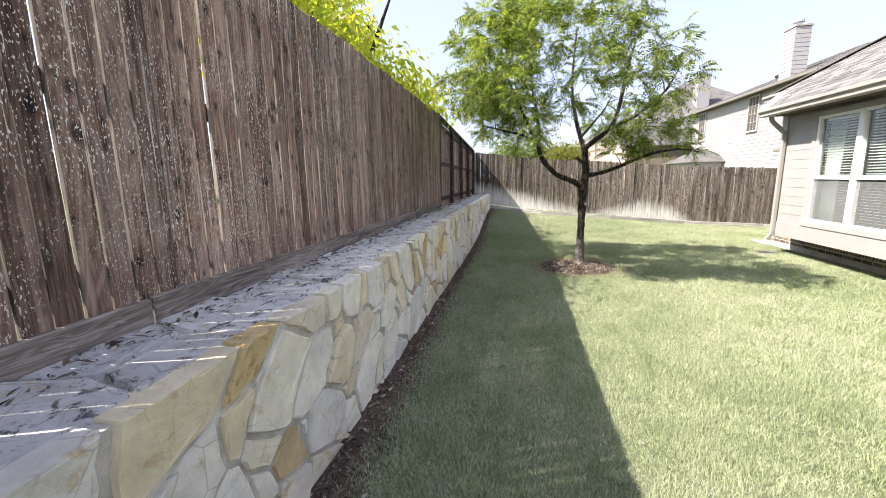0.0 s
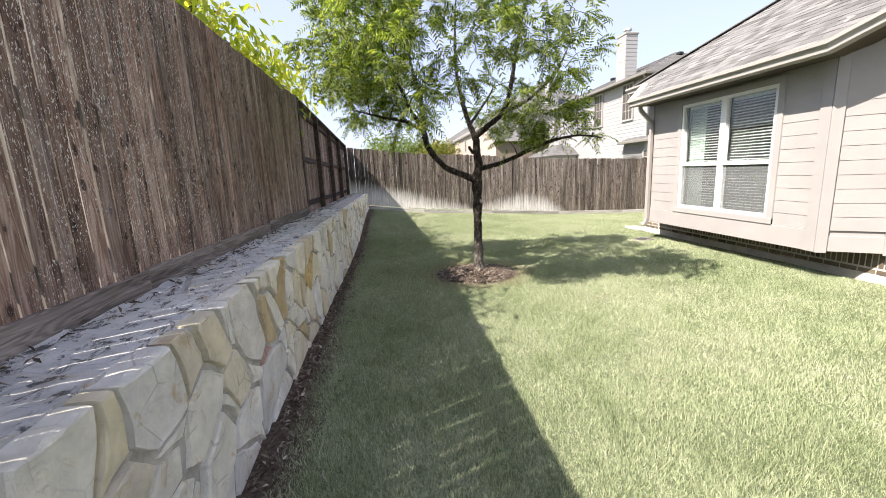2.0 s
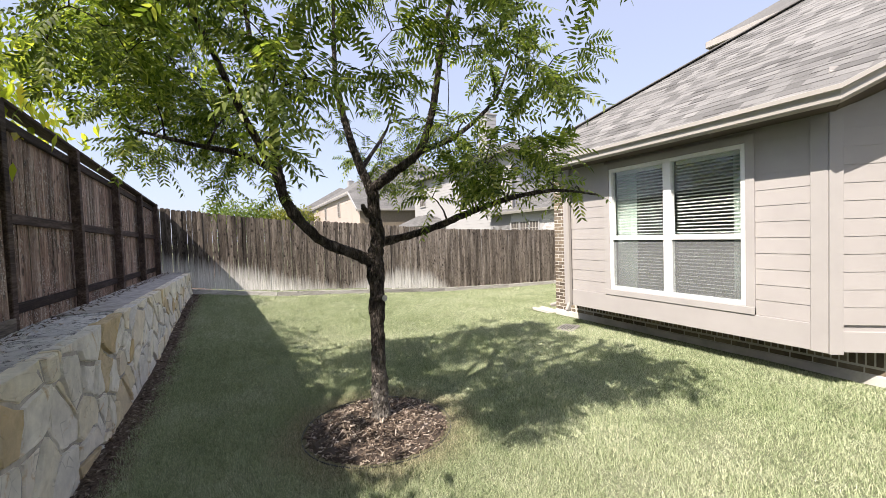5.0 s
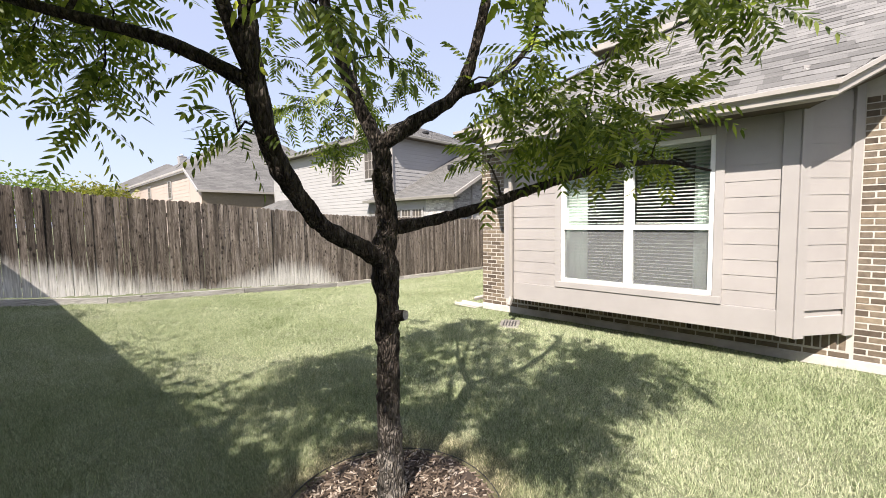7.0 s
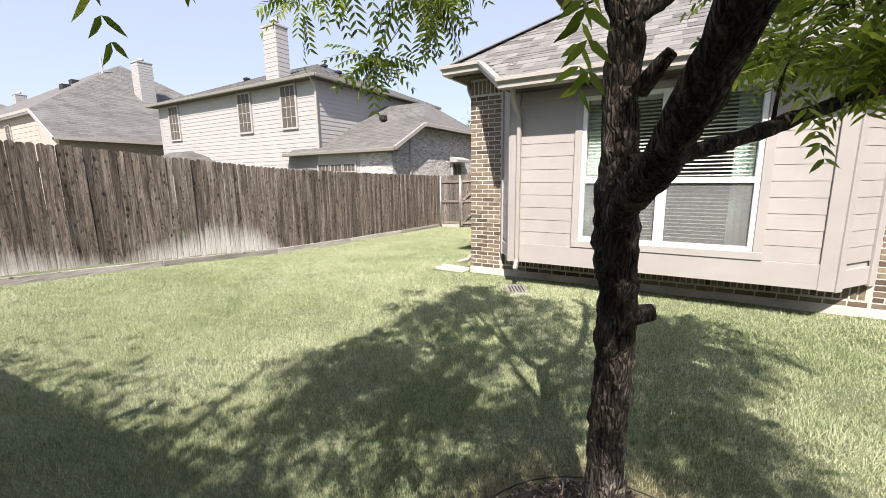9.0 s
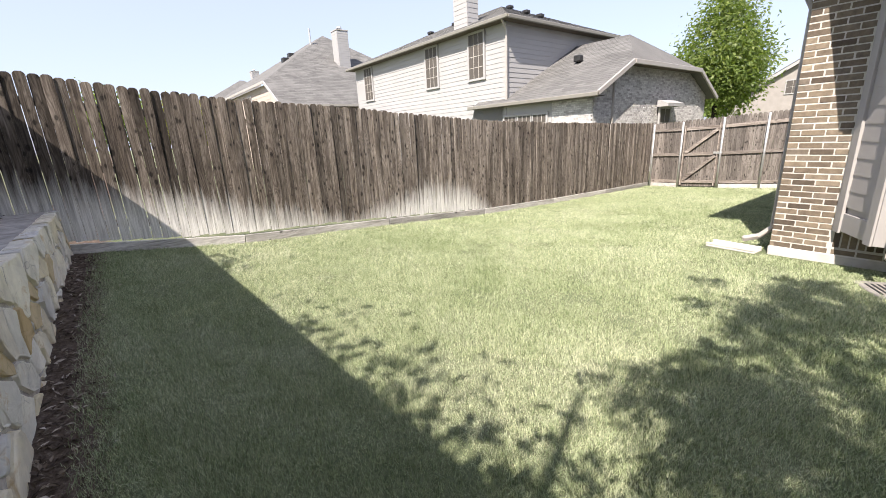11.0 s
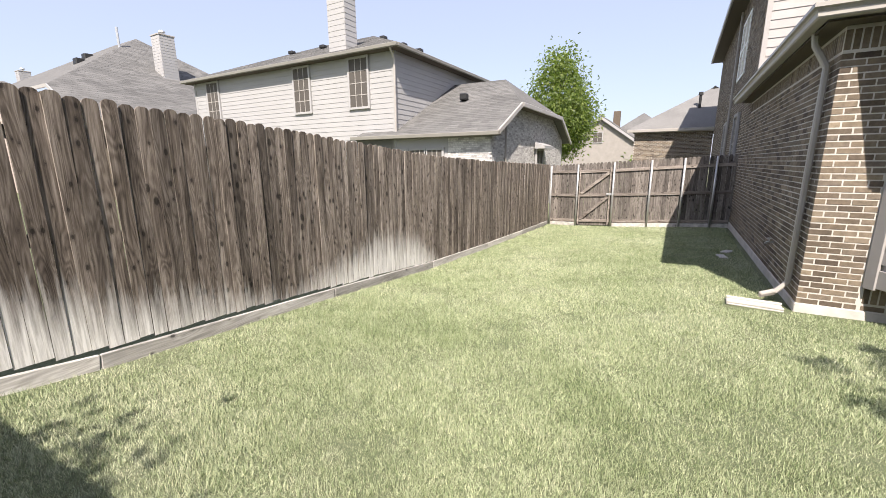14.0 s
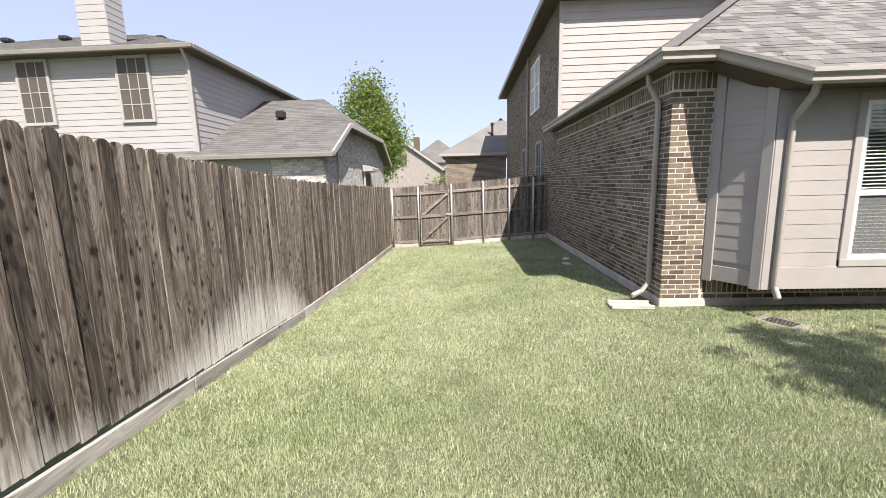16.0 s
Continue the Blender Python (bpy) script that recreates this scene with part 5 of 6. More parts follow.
    add("downspout", Geo().beam((wx0 + 1.2, wy + 0.02, 3.1), (wx0 + 1.2, wy + 0.02, 0.3), 0.07, 0.07, 0.01), "gutter")
    for i in range(3):
        far_window(add, (wx0, 19.3 + 0.75 * i, 1.75), (0, 1), (-1, 0), 0.62, 0.62, 3, 2)
    add("roof_vent", Geo().box((15.05, 19.25, 4.1), (15.35, 19.55, 4.36), 0.04), "black_metal")
    # low hip behind the fence further along
    hip_roof(add, 10.6, 13.6, 28.6, 33.6, 2.2, 0.55, seed=23, skip=("n", "e"))
    add("wall", Geo().box((10.9, 28.9, -0.8), (13.4, 33.3, 2.2)), "white_siding")


neighbour_a()


def neighbour_b():
    h = thing("neighbour_house", "far house with steep grey hip roof and peach siding", "house", (14, 42, -0.4))
    add = adder(h)
    X, y0, z0, pt = 9.2, 38.8, 4.07, 0.6
    peak = Vector((18.5, 51.6, z0 + pt * 12.8))
    zk = z0 + pt * 3.1
    add("wall", Geo().prism([(9.55, y0 + 0.3, -0.8), (9.55, 64.6, -0.8), (9.55, 64.6, zk - 0.15), (9.55, 42.0, zk - 0.15), (9.55, y0 + 0.3, z0 + 0.05)], (17.5, 0, 0)), "peach", "peach painted side wall")
    lap_wall(add, (9.55, 42.0), (9.55, 64.5), 2.0, zk - 0.2, (-1, 0), "peach", 0.3)
    add("brick_wall", Geo().box((9.5, y0 + 0.25, -0.8), (27, y0 + 0.3, z0 - 0.05)), "brick", "dark brick front wall")
    for y in (47.5, 55.0):
        far_window(add, (9.53, y, 4.6), (0, 1), (-1, 0), 0.9, 1.4, 2, 3)
    south = [Vector((X, y0, z0)), Vector((27.8, y0, z0)), peak, Vector((X, y0 + 3.1, zk))]
    west = [Vector((X, y0 + 3.1, zk)), peak, peak + Vector((0, 4, 0)), Vector((X, 65, zk))]
    east = [Vector((27.8, y0, z0)), Vector((27.8, 65, z0)), peak + Vector((0, 4, 0)), peak]
    for q in (south, west, east):
        add("roof", Geo().prism(q, (0, 0, -0.12)), "shingle_far")
    sl = math.hypot(1, pt)
    add("roof_shingles", shingle_geo(south[0], Vector((1, 0, 0)), Vector((0, 1, pt)).normalized(), lambda s: (max(0, (s / sl - 3.1) * 9.3 / 9.7), 18.6 - s / sl * 9.3 / 12.8), 12.7 * sl, 0.28, (0.4, 0.9), 25), "shingle_far")
    add("fascia", Geo().beam((X, y0 - 0.05, z0 - 0.06), (27.8, y0 - 0.05, z0 - 0.06), 0.1, 0.16), "gutter")
    add("fascia", Geo().beam((X - 0.04, y0, z0 - 0.08), (X - 0.04, y0 + 3.1, zk - 0.08), 0.08, 0.18), "white_siding")
    add("fascia", Geo().beam((X - 0.04, y0 + 3.1, zk - 0.08), (X - 0.04, 65, zk - 0.08), 0.08, 0.18), "gutter")
    chimney(add, 16.9, 17.95, 44.95, 46.05, 7.3, 10.75)
    add("vent_pipe", Geo().tube([(16.2, 49.3, 9.8), (16.2, 49.3, 11.7)], 0.09, 8), "galv")
    for x, y in ((14.0, 50.5), (15.5, 53.0), (18.6, 48.6)):
        z = min(z0 + pt * (y - y0), zk + 0.62 * (x - X))
        add("roof_vent", Geo().box((x - 0.3, y - 0.3, z - 0.2), (x + 0.3, y + 0.3, z + 0.3), 0.05), "black_metal")
    far = thing("neighbour_house", "distant house with grey hip roof", "house", (14, 68, -0.4))
    add = adder(far)
    add("wall", Geo().box((8.5, 69, -0.8), (24, 84, 5.8)), "peach")
    hip_roof(add, 8, 24.5, 68.5, 84.5, 5.9, 0.58, seed=27, skip=("n", "e", "s", "w"))
    chimney(add, 17.4, 18.4, 75, 76, 9.0, 11.6)


neighbour_b()


def neighbour_c():
    """Tan gabled house at the end of the view past the gate."""
    h = thing("neighbour_house", "tan brick house with a front gable and grey roof", "house", (52, 19, -0.4))
    add = adder(h)
    add("wall", Geo().prism([(50, 15.4, -1), (50, 25, -1), (50, 25, 3.2), (50, 19.6, 6.3), (50, 15.4, 3.4)], (10, 0, 0)), "tan_stucco")
    far_window(add, (50, 19.9, 4.3), (0, 1), (-1, 0), 0.95, 1.1, 2, 2)
    for p, q in (((49.7, 26.0, 2.7), (49.7, 19.6, 6.55)), ((49.7, 19.6, 6.55), (49.7, 14.9, 3.2))):
        p, q = Vector(p), Vector(q)
        add("roof", Geo().prism([p, q, q + Vector((11, 0, 0)), p + Vector((11, 0, 0))], (0, 0, 0.15)), "shingle_far")
        add("fascia", Geo().beam(p - Vector((0.05, 0, 0.12)), q - Vector((0.05, 0, 0.12)), 0.1, 0.25), "white_siding")
    hip_roof(add, 57.8, 67, 11.6, 20.9, 4.4, 0.78, seed=28, skip=("n", "e", "s", "w"))
    add("wall", Geo().box((58.2, 12.0, -1), (66.6, 20.5, 4.4)), "tan_stucco")
    add("chimney", Geo().box((57, 18.55, 5), (57.7, 19.35, 7.85), 0.03), "brick", "brick chimney")


neighbour_c()


# ---- trees ----
def leaf_mat(name, stops, through=0.45):
    m = bpy.data.materials.new(name)
    m.use_nodes = True
    n, l = m.node_tree.nodes, m.node_tree.links
    out = n["Material Output"]
    geo = n.new("ShaderNodeNewGeometry")
    ramp = n.new("ShaderNodeValToRGB")
    e = ramp.color_ramp.elements
    while len(e) < len(stops):
        e.new(0.5)
    for i, (p, c) in enumerate(stops):
        e[i].position, e[i].color = p, (*c, 1)
    l.new(geo.outputs["Random Per Island"], ramp.inputs[0])
    b = n["Principled BSDF"]
    b.inputs["Roughness"].default_value, b.inputs["Specular IOR Level"].default_value = 0.45, 0.4
    l.new(ramp.outputs[0], b.inputs["Base Color"])
    t = n.new("ShaderNodeBsdfTranslucent")
    tint = n.new("ShaderNodeMix")
    tint.data_type, tint.blend_type, tint.inputs[0].default_value = "RGBA", "MULTIPLY", 1.0
    l.new(ramp.outputs[0], tint.inputs[6])
    tint.inputs[7].default_value = (1.6, 1.7, 0.7, 1)
    l.new(tint.outputs[2], t.inputs["Color"])
    mix = n.new("ShaderNodeMixShader")
    mix.inputs[0].default_value = through
    l.new(b.outputs[0], mix.inputs[1])
    l.new(t.outputs[0], mix.inputs[2])
    l.new(mix.outputs[0], out.inputs[0])
    return m


def bark_mat():
    g = Graph("rough_grey_bark", 0.95, spec=0.15)
    plates = g.voronoi((70, 70, 16), "DISTANCE_TO_EDGE")
    n1 = g.noise((40, 40, 12), 6, 0.7)
    big = g.noise((6, 6, 4), 4, 0.6)
    col = g.ramp(n1, [(0.34, (0.02, 0.016, 0.013)), (0.55, (0.085, 0.07, 0.058)), (0.75, (0.26, 0.23, 0.20))])
    col = g.mix(g.ramp(big, [(0.58, 0.0), (0.72, 0.5)]), col, (0.24, 0.21, 0.18))
    # paler towards the trunk's foot: sunlight falling there is put into the bark colour
    foot = g.calc("MULTIPLY", g.calc("SUBTRACT", 0.62, g.axis(2)), 1.6, clamp=True)
    col = g.mix(g.calc("MULTIPLY", foot, g.ramp(n1, [(0.35, 0.1), (0.6, 0.9)])), col, (0.42, 0.385, 0.34))
    col = g.mix(1.0, col, g.ramp(plates, [(0.0, 0.6), (0.1, 1.0)]), "MULTIPLY")
    return g.done(col, g.calc("ADD", n1, g.calc("MULTIPLY", plates, 2.5)), 1.0, 0.03)


MAT["bark"] = bark_mat()
MAT["leaf"] = leaf_mat("pinnate_leaf", [(0.0, (0.045, 0.07, 0.018)), (0.5, (0.125, 0.168, 0.04)), (0.85, (0.225, 0.265, 0.07)), (1.0, (0.33, 0.34, 0.10))], 0.55)
MAT["leaf_yellow"] = leaf_mat("yellow_green_leaf", [(0.0, (0.22, 0.27, 0.04)), (0.5, (0.36, 0.39, 0.06)), (0.9, (0.48, 0.46, 0.08)), (1.0, (0.52, 0.38, 0.08))], 0.62)
MAT["leaf_far"] = leaf_mat("distant_leaf", [(0.0, (0.08, 0.12, 0.03)), (0.6, (0.14, 0.19, 0.05)), (1.0, (0.21, 0.25, 0.075))])
MAT["leaf_bush"] = leaf_mat("olive_leaf", [(0.0, (0.13, 0.15, 0.03)), (1.0, (0.22, 0.21, 0.05))])


def rough_tube(g, pts, radii, sides, rng, knobbly=0.12):
    """Limb with an uneven girth along a smoothed line of points."""
    P, R = [Vector(p) for p in pts], list(radii)
    fine, fr = [], []
    for i in range(len(P) - 1):
        p0, p1, p2, p3 = P[max(i - 1, 0)], P[i], P[i + 1], P[min(i + 2, len(P) - 1)]
        steps = max(2, int((p2 - p1).length / 0.028))
        for s in range(steps):
            t = s / steps
            q = 0.5 * ((2 * p1) + (p2 - p0) * t + (2 * p0 - 5 * p1 + 4 * p2 - p3) * t * t + (3 * p1 - p0 - 3 * p2 + p3) * t ** 3)
            fine.append(q)
            fr.append(R[i] + (R[i + 1] - R[i]) * t)
    fine.append(P[-1])
    fr.append(R[-1])
    k = len(g.v)
    g.tube(fine, fr, sides)
    for i in range(k, len(g.v)):
        c = fine[(i - k) // sides]
        d = Vector(g.v[i]) - c
        g.v[i] = tuple(c + d * (1 + knobbly * (noise.noise(Vector(g.v[i]) * 22) + 0.8 * noise.noise(Vector(g.v[i]) * 7) + 0.55 * noise.noise(Vector(g.v[i]) * 60))))
    return fine, fr


def pinnate(V, F, base, direction, length, rng, pairs=6, size=0.055, width=0.0085):
    """A compound leaf: leaflets in pairs along a drooping midrib."""
    d = direction.normalized()
    side = d.cross(Vector((0, 0, 1)))
    if side.length < 0.05:
        side = Vector((1, 0, 0))
    side.normalize()
    nrm = side.cross(d).normalized()
    roll = rng.uniform(-0.9, 0.9)
    side, nrm = side * math.cos(roll) + nrm * math.sin(roll), nrm * math.cos(roll) - side * math.sin(roll)
    for i in range(pairs):
        t = (i + 0.8) / pairs
        p = base + d * length * t + Vector((0, 0, -0.28 * length * t * t))
        for s in (-1, 1):
            tip_dir = (side * s + d * 0.55 + Vector((0, 0, -0.35)) + nrm * rng.uniform(-0.25, 0.25)).normalized()
            ln = size * rng.uniform(0.8, 1.15) * (1 - 0.25 * abs(t - 0.5))
            w = tip_dir.cross(nrm).normalized() * width
            k = len(V)
            a, b = p + tip_dir * ln * 0.25 - nrm * 0.002, p + tip_dir * ln * 0.62 - nrm * 0.006
            V += [tuple(p), tuple(a + w), tuple(b + w * 0.8), tuple(p + tip_dir * ln - nrm * 0.014), tuple(b - w * 0.8), tuple(a - w)]
            F.append((k, k + 1, k + 2, k + 3, k + 4, k + 5))


def grow(rng, nodes, targets, g, r_tip=0.004):
    """Joins each target to the nearest limb by a crooked branch; returns the branch ends."""
    ends = []
    for c in targets:
        best = min(range(len(nodes)), key=lambda i: (nodes[i][0] - c).length + 0.35 * max(0, nodes[i][0].z - c.z))
        p, r = nodes[best]
        ln = (c - p).length
        if ln < 0.12:
            continue
        up = Vector((0, 0, 0.16 * ln))
        mids = [p + (c - p) * t + up * math.sin(t * math.pi) + Vector([rng.uniform(-1, 1) * 0.05 * ln for _ in range(3)]) for t in (0.33, 0.66)]
        r0 = max(min(r * 0.7, 0.006 + 0.012 * ln), 0.004)
        g.tube([p, *mids, c], [r0, r0 * 0.75, r0 * 0.55, r_tip], 6)
        for q, f in ((mids[0], 0.75), (mids[1], 0.55), (c, 0.35)):
            nodes.append((q, r0 * f))
        ends.append((c, (c - mids[1]).normalized(), [p, *mids, c]))
    return ends


TREE = Vector((1.075, 7.36, -0.06))


def yard_tree():
    rng = random.Random(8)
    t = thing("tree", "young tree with crooked dark trunk and feathery green leaves", "tree", TREE)
    inv = -Vector((1.04, 7.24, -0.06))
    g = Geo()
    limbs = [
        ([(1.06, 7.23, -0.12), (1.05, 7.23, 0.06), (1.045, 7.235, 0.5), (1.05, 7.23, 1.0), (1.06, 7.25, 1.32), (1.085, 7.26, 1.55), (1.07, 7.26, 1.78), (1.055, 7.25, 1.97)], [0.105, 0.074, 0.062, 0.061, 0.074, 0.058, 0.054, 0.05], 26),
        ([(1.05, 7.25, 1.30), (0.86, 7.20, 1.40), (0.58, 7.10, 1.52), (0.34, 7.0, 1.78), (0.27, 6.98, 2.05), (0.25, 7.02, 2.45), (0.15, 7.1, 2.95), (0.1, 7.2, 3.5)], [0.052, 0.046, 0.041, 0.039, 0.036, 0.028, 0.020, 0.010], 18),
        ([(1.08, 7.27, 1.48), (1.30, 7.1, 1.53), (1.50, 6.86, 1.61), (1.68, 6.62, 1.71), (1.90, 6.36, 1.80), (2.12, 6.12, 1.83), (2.32, 5.92, 1.78)], [0.040, 0.034, 0.030, 0.026, 0.020, 0.013, 0.006], 10),
        ([(1.05, 7.25, 1.93), (0.98, 7.33, 2.15), (0.90, 7.42, 2.5), (0.84, 7.5, 2.95), (0.86, 7.6, 3.5), (0.9, 7.65, 4.0)], [0.046, 0.038, 0.032, 0.026, 0.018, 0.008], 10),
        ([(1.06, 7.24, 1.95), (1.20, 7.14, 2.07), (1.40, 6.98, 2.25), (1.5, 6.9, 2.6), (1.56, 6.8, 3.1), (1.7, 6.75, 3.7)], [0.046, 0.042, 0.036, 0.030, 0.022, 0.010], 10),
        ([(0.27, 6.98, 2.02), (0.05, 7.2, 2.18), (-0.3, 7.5, 2.3), (-0.75, 7.75, 2.45)], [0.030, 0.024, 0.018, 0.008], 8),
        ([(0.3, 6.99, 1.98), (0.1, 6.85, 2.3), (-0.1, 6.6, 2.7), (-0.3, 6.4, 3.1)], [0.030, 0.024, 0.018, 0.008], 8),
        ([(1.42, 6.97, 2.25), (1.75, 6.95, 2.4), (2.15, 6.95, 2.75), (2.4, 7.0, 3.2)], [0.028, 0.022, 0.016, 0.008], 8),
        ([(0.98, 7.33, 2.12), (1.2, 7.7, 2.35), (1.5, 8.1, 2.7), (1.7, 8.5, 3.0)], [0.026, 0.020, 0.014, 0.007], 8),
    ]
    nodes = []
    for pts, rad, sides in limbs:
        fine, fr = rough_tube(g, pts, rad, sides, rng, 0.22 if sides > 9 else 0.1)
        if sides < 20:
            nodes += [(Vector(p), r) for i, (p, r) in enumerate(zip(fine, fr)) if i % 3 == 0 and i > 5]
    g.tube([(1.05, 7.22, 0.99), (1.07, 7.15, 1.005), (1.085, 7.12, 1.01)], [0.045, 0.032, 0.029], 10)
    g.tube([(1.0, 7.2, 1.72), (0.94, 7.14, 1.78), (0.93, 7.12, 1.80)], [0.03, 0.022, 0.018], 8)
    cut = Geo().tube([Vector((1.085, 7.12, 1.01)) + inv, Vector((1.0865, 7.114, 1.0105)) + inv], 0.027, 10)
    cut.make("pruned_cut", "kick", t, "pale sawn face of a pruned branch")
    targets = []
    while len(targets) < 290:
        d = Vector((rng.gauss(0, 1), rng.gauss(0, 1), rng.gauss(0, 1))).normalized()
        rad = rng.uniform(0.35, 1.0) ** 0.55
        p = Vector((0.9 + 2.3 * d.x * rad, 7.35 + 2.25 * d.y * rad, 3.2 + 1.6 * d.z * rad))
        if p.z < 1.85 + 0.18 * rng.random() or (Vector((p.x, p.y)) - Vector((1.05, 7.25))).length < 0.5 and p.z < 2.5:
            continue
        if p.z < 2.75 and p.x > 0.3 and rng.random() < 0.72:
            continue
        if noise.noise(p * 1.1) < -0.12:
            continue
        if p.x < 0.2 and p.z < 2.05 or p.y > 7.7 and p.z < 2.45 or p.x > 1.25 and p.y > 7.0 and p.z < 2.75 or p.x + 0.79 * (p.z - 0.2) > 4.35 or p.y + 0.335 * p.z > (9.55 if p.x + 0.79 * p.z > 2.2 else 9.85):
            continue
        targets.append(p)
    for _ in range(18):
        k = rng.random()
        targets.append(Vector((1.5 + 0.95 * k + rng.uniform(-0.2, 0.2), 6.75 - 0.85 * k + rng.uniform(-0.25, 0.25), 1.78 + rng.uniform(0.0, 0.6) * (1.1 - 0.6 * k))))
    for c, k in (((1.65, 8.65, 2.3), 7), ((1.68, 8.95, 2.55), 4), ((0.15, 7.95, 2.15), 5)):
        for _ in range(k):
            targets.append(Vector(c) + Vector((rng.uniform(-0.3, 0.3), rng.uniform(-0.3, 0.3), rng.uniform(-0.12, 0.3))))
    for _ in range(24):
        targets.append(Vector((rng.uniform(-1.05, 0.1), rng.uniform(7.2, 8.6), rng.uniform(2.2, 3.2))))
    targets.sort(key=lambda p: (p - Vector((1.05, 7.2, 2.2))).length)
    wood_ends = grow(rng, nodes, targets, g)
    g.v = [tuple(Vector(v) + inv) for v in g.v]
    g.make("trunk", "bark", t, "dark furrowed trunk with a pruned stub", smooth=True)
    V, F = [], []
    for c, d, line in wood_ends:
        for k in range(rng.randint(12, 16)):
            out = (d * 0.7 + Vector((rng.gauss(0, 0.8), rng.gauss(0, 0.8), rng.gauss(0.05, 0.55)))).normalized()
            s = rng.random()
            p = c if s > 0.45 else line[2] + (line[3] - line[2]) * rng.random()
            pinnate(V, F, p + out * rng.uniform(0, 0.10) + inv, out, rng.uniform(0.16, 0.25), rng, rng.randint(6, 8), rng.uniform(0.052, 0.074), 0.0086)
    crown = Geo()
    crown.v, crown.f = V, F
    tagged(crown.make("crown", "leaf", t, "feathery green leaves"), kind="stuff")


yard_tree()


def broad_tree(name, label, base, centre, radii, n, leaf, size, mat, per=26, seed=1, trunk_r=0.12, gaps=-0.15, droop=0.4, inside=None):
    """A tree of simple leaves: trunk, limbs to scattered ends, leaves round each end."""
    rng = random.Random(seed)
    base, centre = Vector(base), Vector(centre)
    t = thing(name, label, "tree", base)
    g = Geo()
    top = centre + Vector((0, 0, radii[2] * 0.5))
    line = [base + (top - base) * s + Vector((rng.uniform(-0.06, 0.06) * radii[0], rng.uniform(-0.06, 0.06) * radii[1], 0)) for s in (0, 0.25, 0.5, 0.75, 1.0)]
    fine, fr = rough_tube(g, line, [trunk_r, trunk_r * 0.8, trunk_r * 0.6, trunk_r * 0.4, trunk_r * 0.15], 8, rng, 0.08)
    nodes = [(p, r) for i, (p, r) in enumerate(zip(fine, fr)) if i > len(fine) * 0.35 and i % 3 == 0]
    targets = []
    while len(targets) < n:
        d = Vector((rng.gauss(0, 1), rng.gauss(0, 1), rng.gauss(0, 1))).normalized()
        rad = rng.uniform(0.2, 1.0) ** 0.5
        p = centre + Vector((radii[0] * d.x, radii[1] * d.y, radii[2] * d.z)) * rad
        if noise.noise(p * (2.2 / max(radii))) > gaps and (inside is None or inside(p)):
            targets.append(p)
    targets.sort(key=lambda p: (p - centre).length)
    V, F = [], []
    for c, d, line in grow(rng, nodes, targets, g, 0.006):
        for k in range(per):
            out = (d * 0.5 + Vector((rng.gauss(0, 0.8), rng.gauss(0, 0.8), rng.gauss(-droop * 0.5, 0.6)))).normalized()
            p = c + Vector((rng.gauss(0, 1), rng.gauss(0, 1), rng.gauss(0, 1))) * leaf * 2.4 - base
            ln = size * rng.uniform(0.7, 1.25)
            w = out.cross(Vector((rng.gauss(0, 1), rng.gauss(0, 1), rng.gauss(0, 1)))).normalized() * ln * 0.2
            k0 = len(V)
            V += [tuple(p), tuple(p + out * ln * 0.45 + w), tuple(p + out * ln - Vector((0, 0, droop * 0.2 * ln))), tuple(p + out * ln * 0.45 - w)]
            F.append((k0, k0 + 1, k0 + 2, k0 + 3))
    g.v = [tuple(Vector(v) - base) for v in g.v]
    g.make("trunk", "bark", t, smooth=True)
    c = Geo()
    c.v, c.f = V, F
    tagged(c.make("crown", mat, t), kind="stuff")


broad_tree("tree", "yellow-green leafy tree leaning over the dark fence", (-4.3, 8.2, -0.1), (-2.6, 8.3, 4.1), (2.4, 4.9, 1.9), 560, 0.10, 0.15, "leaf_yellow", 34, 41, 0.13, -0.25, 1.0,
           inside=lambda p: p.z > 2.9 and p.x + 0.79 * (p.z + 0.1) < float(np.interp(p.y, [5.6, 6.4, 8.8, 9.6, 10.8, 11.4], [0.45, 0.75, 0.75, 0.55, 0.5, 0.4])))
broad_tree("tree", "tall bright green tree behind the far house", (32, 20, -0.4), (32, 20, 6.0), (2.9, 2.9, 4.0), 400, 0.2, 0.27, "leaf_far", 60, 42, 0.2, -0.3,
           inside=lambda p: math.hypot(p.x - 32, p.y - 20) < 2.9 * (1.08 - max(0, p.z - 4.2) / 6.2))
for i, (x, y, z, r, m) in enumerate(((-1.5, 60, 4.6, 2.4, "leaf_far"), (2.2, 62, 4.4, 2.3, "leaf_far"), (5.2, 60, 3.9, 1.9, "leaf_bush"), (7.0, 61, 3.7, 1.8, "leaf_bush"), (57, 27, 3.0, 3.0, "leaf_far"), (49, 14.6, 0.6, 1.2, "leaf_far"))):
    broad_tree("tree", "distant rounded tree beyond the fence", (x, y, -0.4), (x, y, z), (r, r, r * 0.75), 70, 0.3, 0.5, m, 26, 50 + i, 0.2, -0.3)


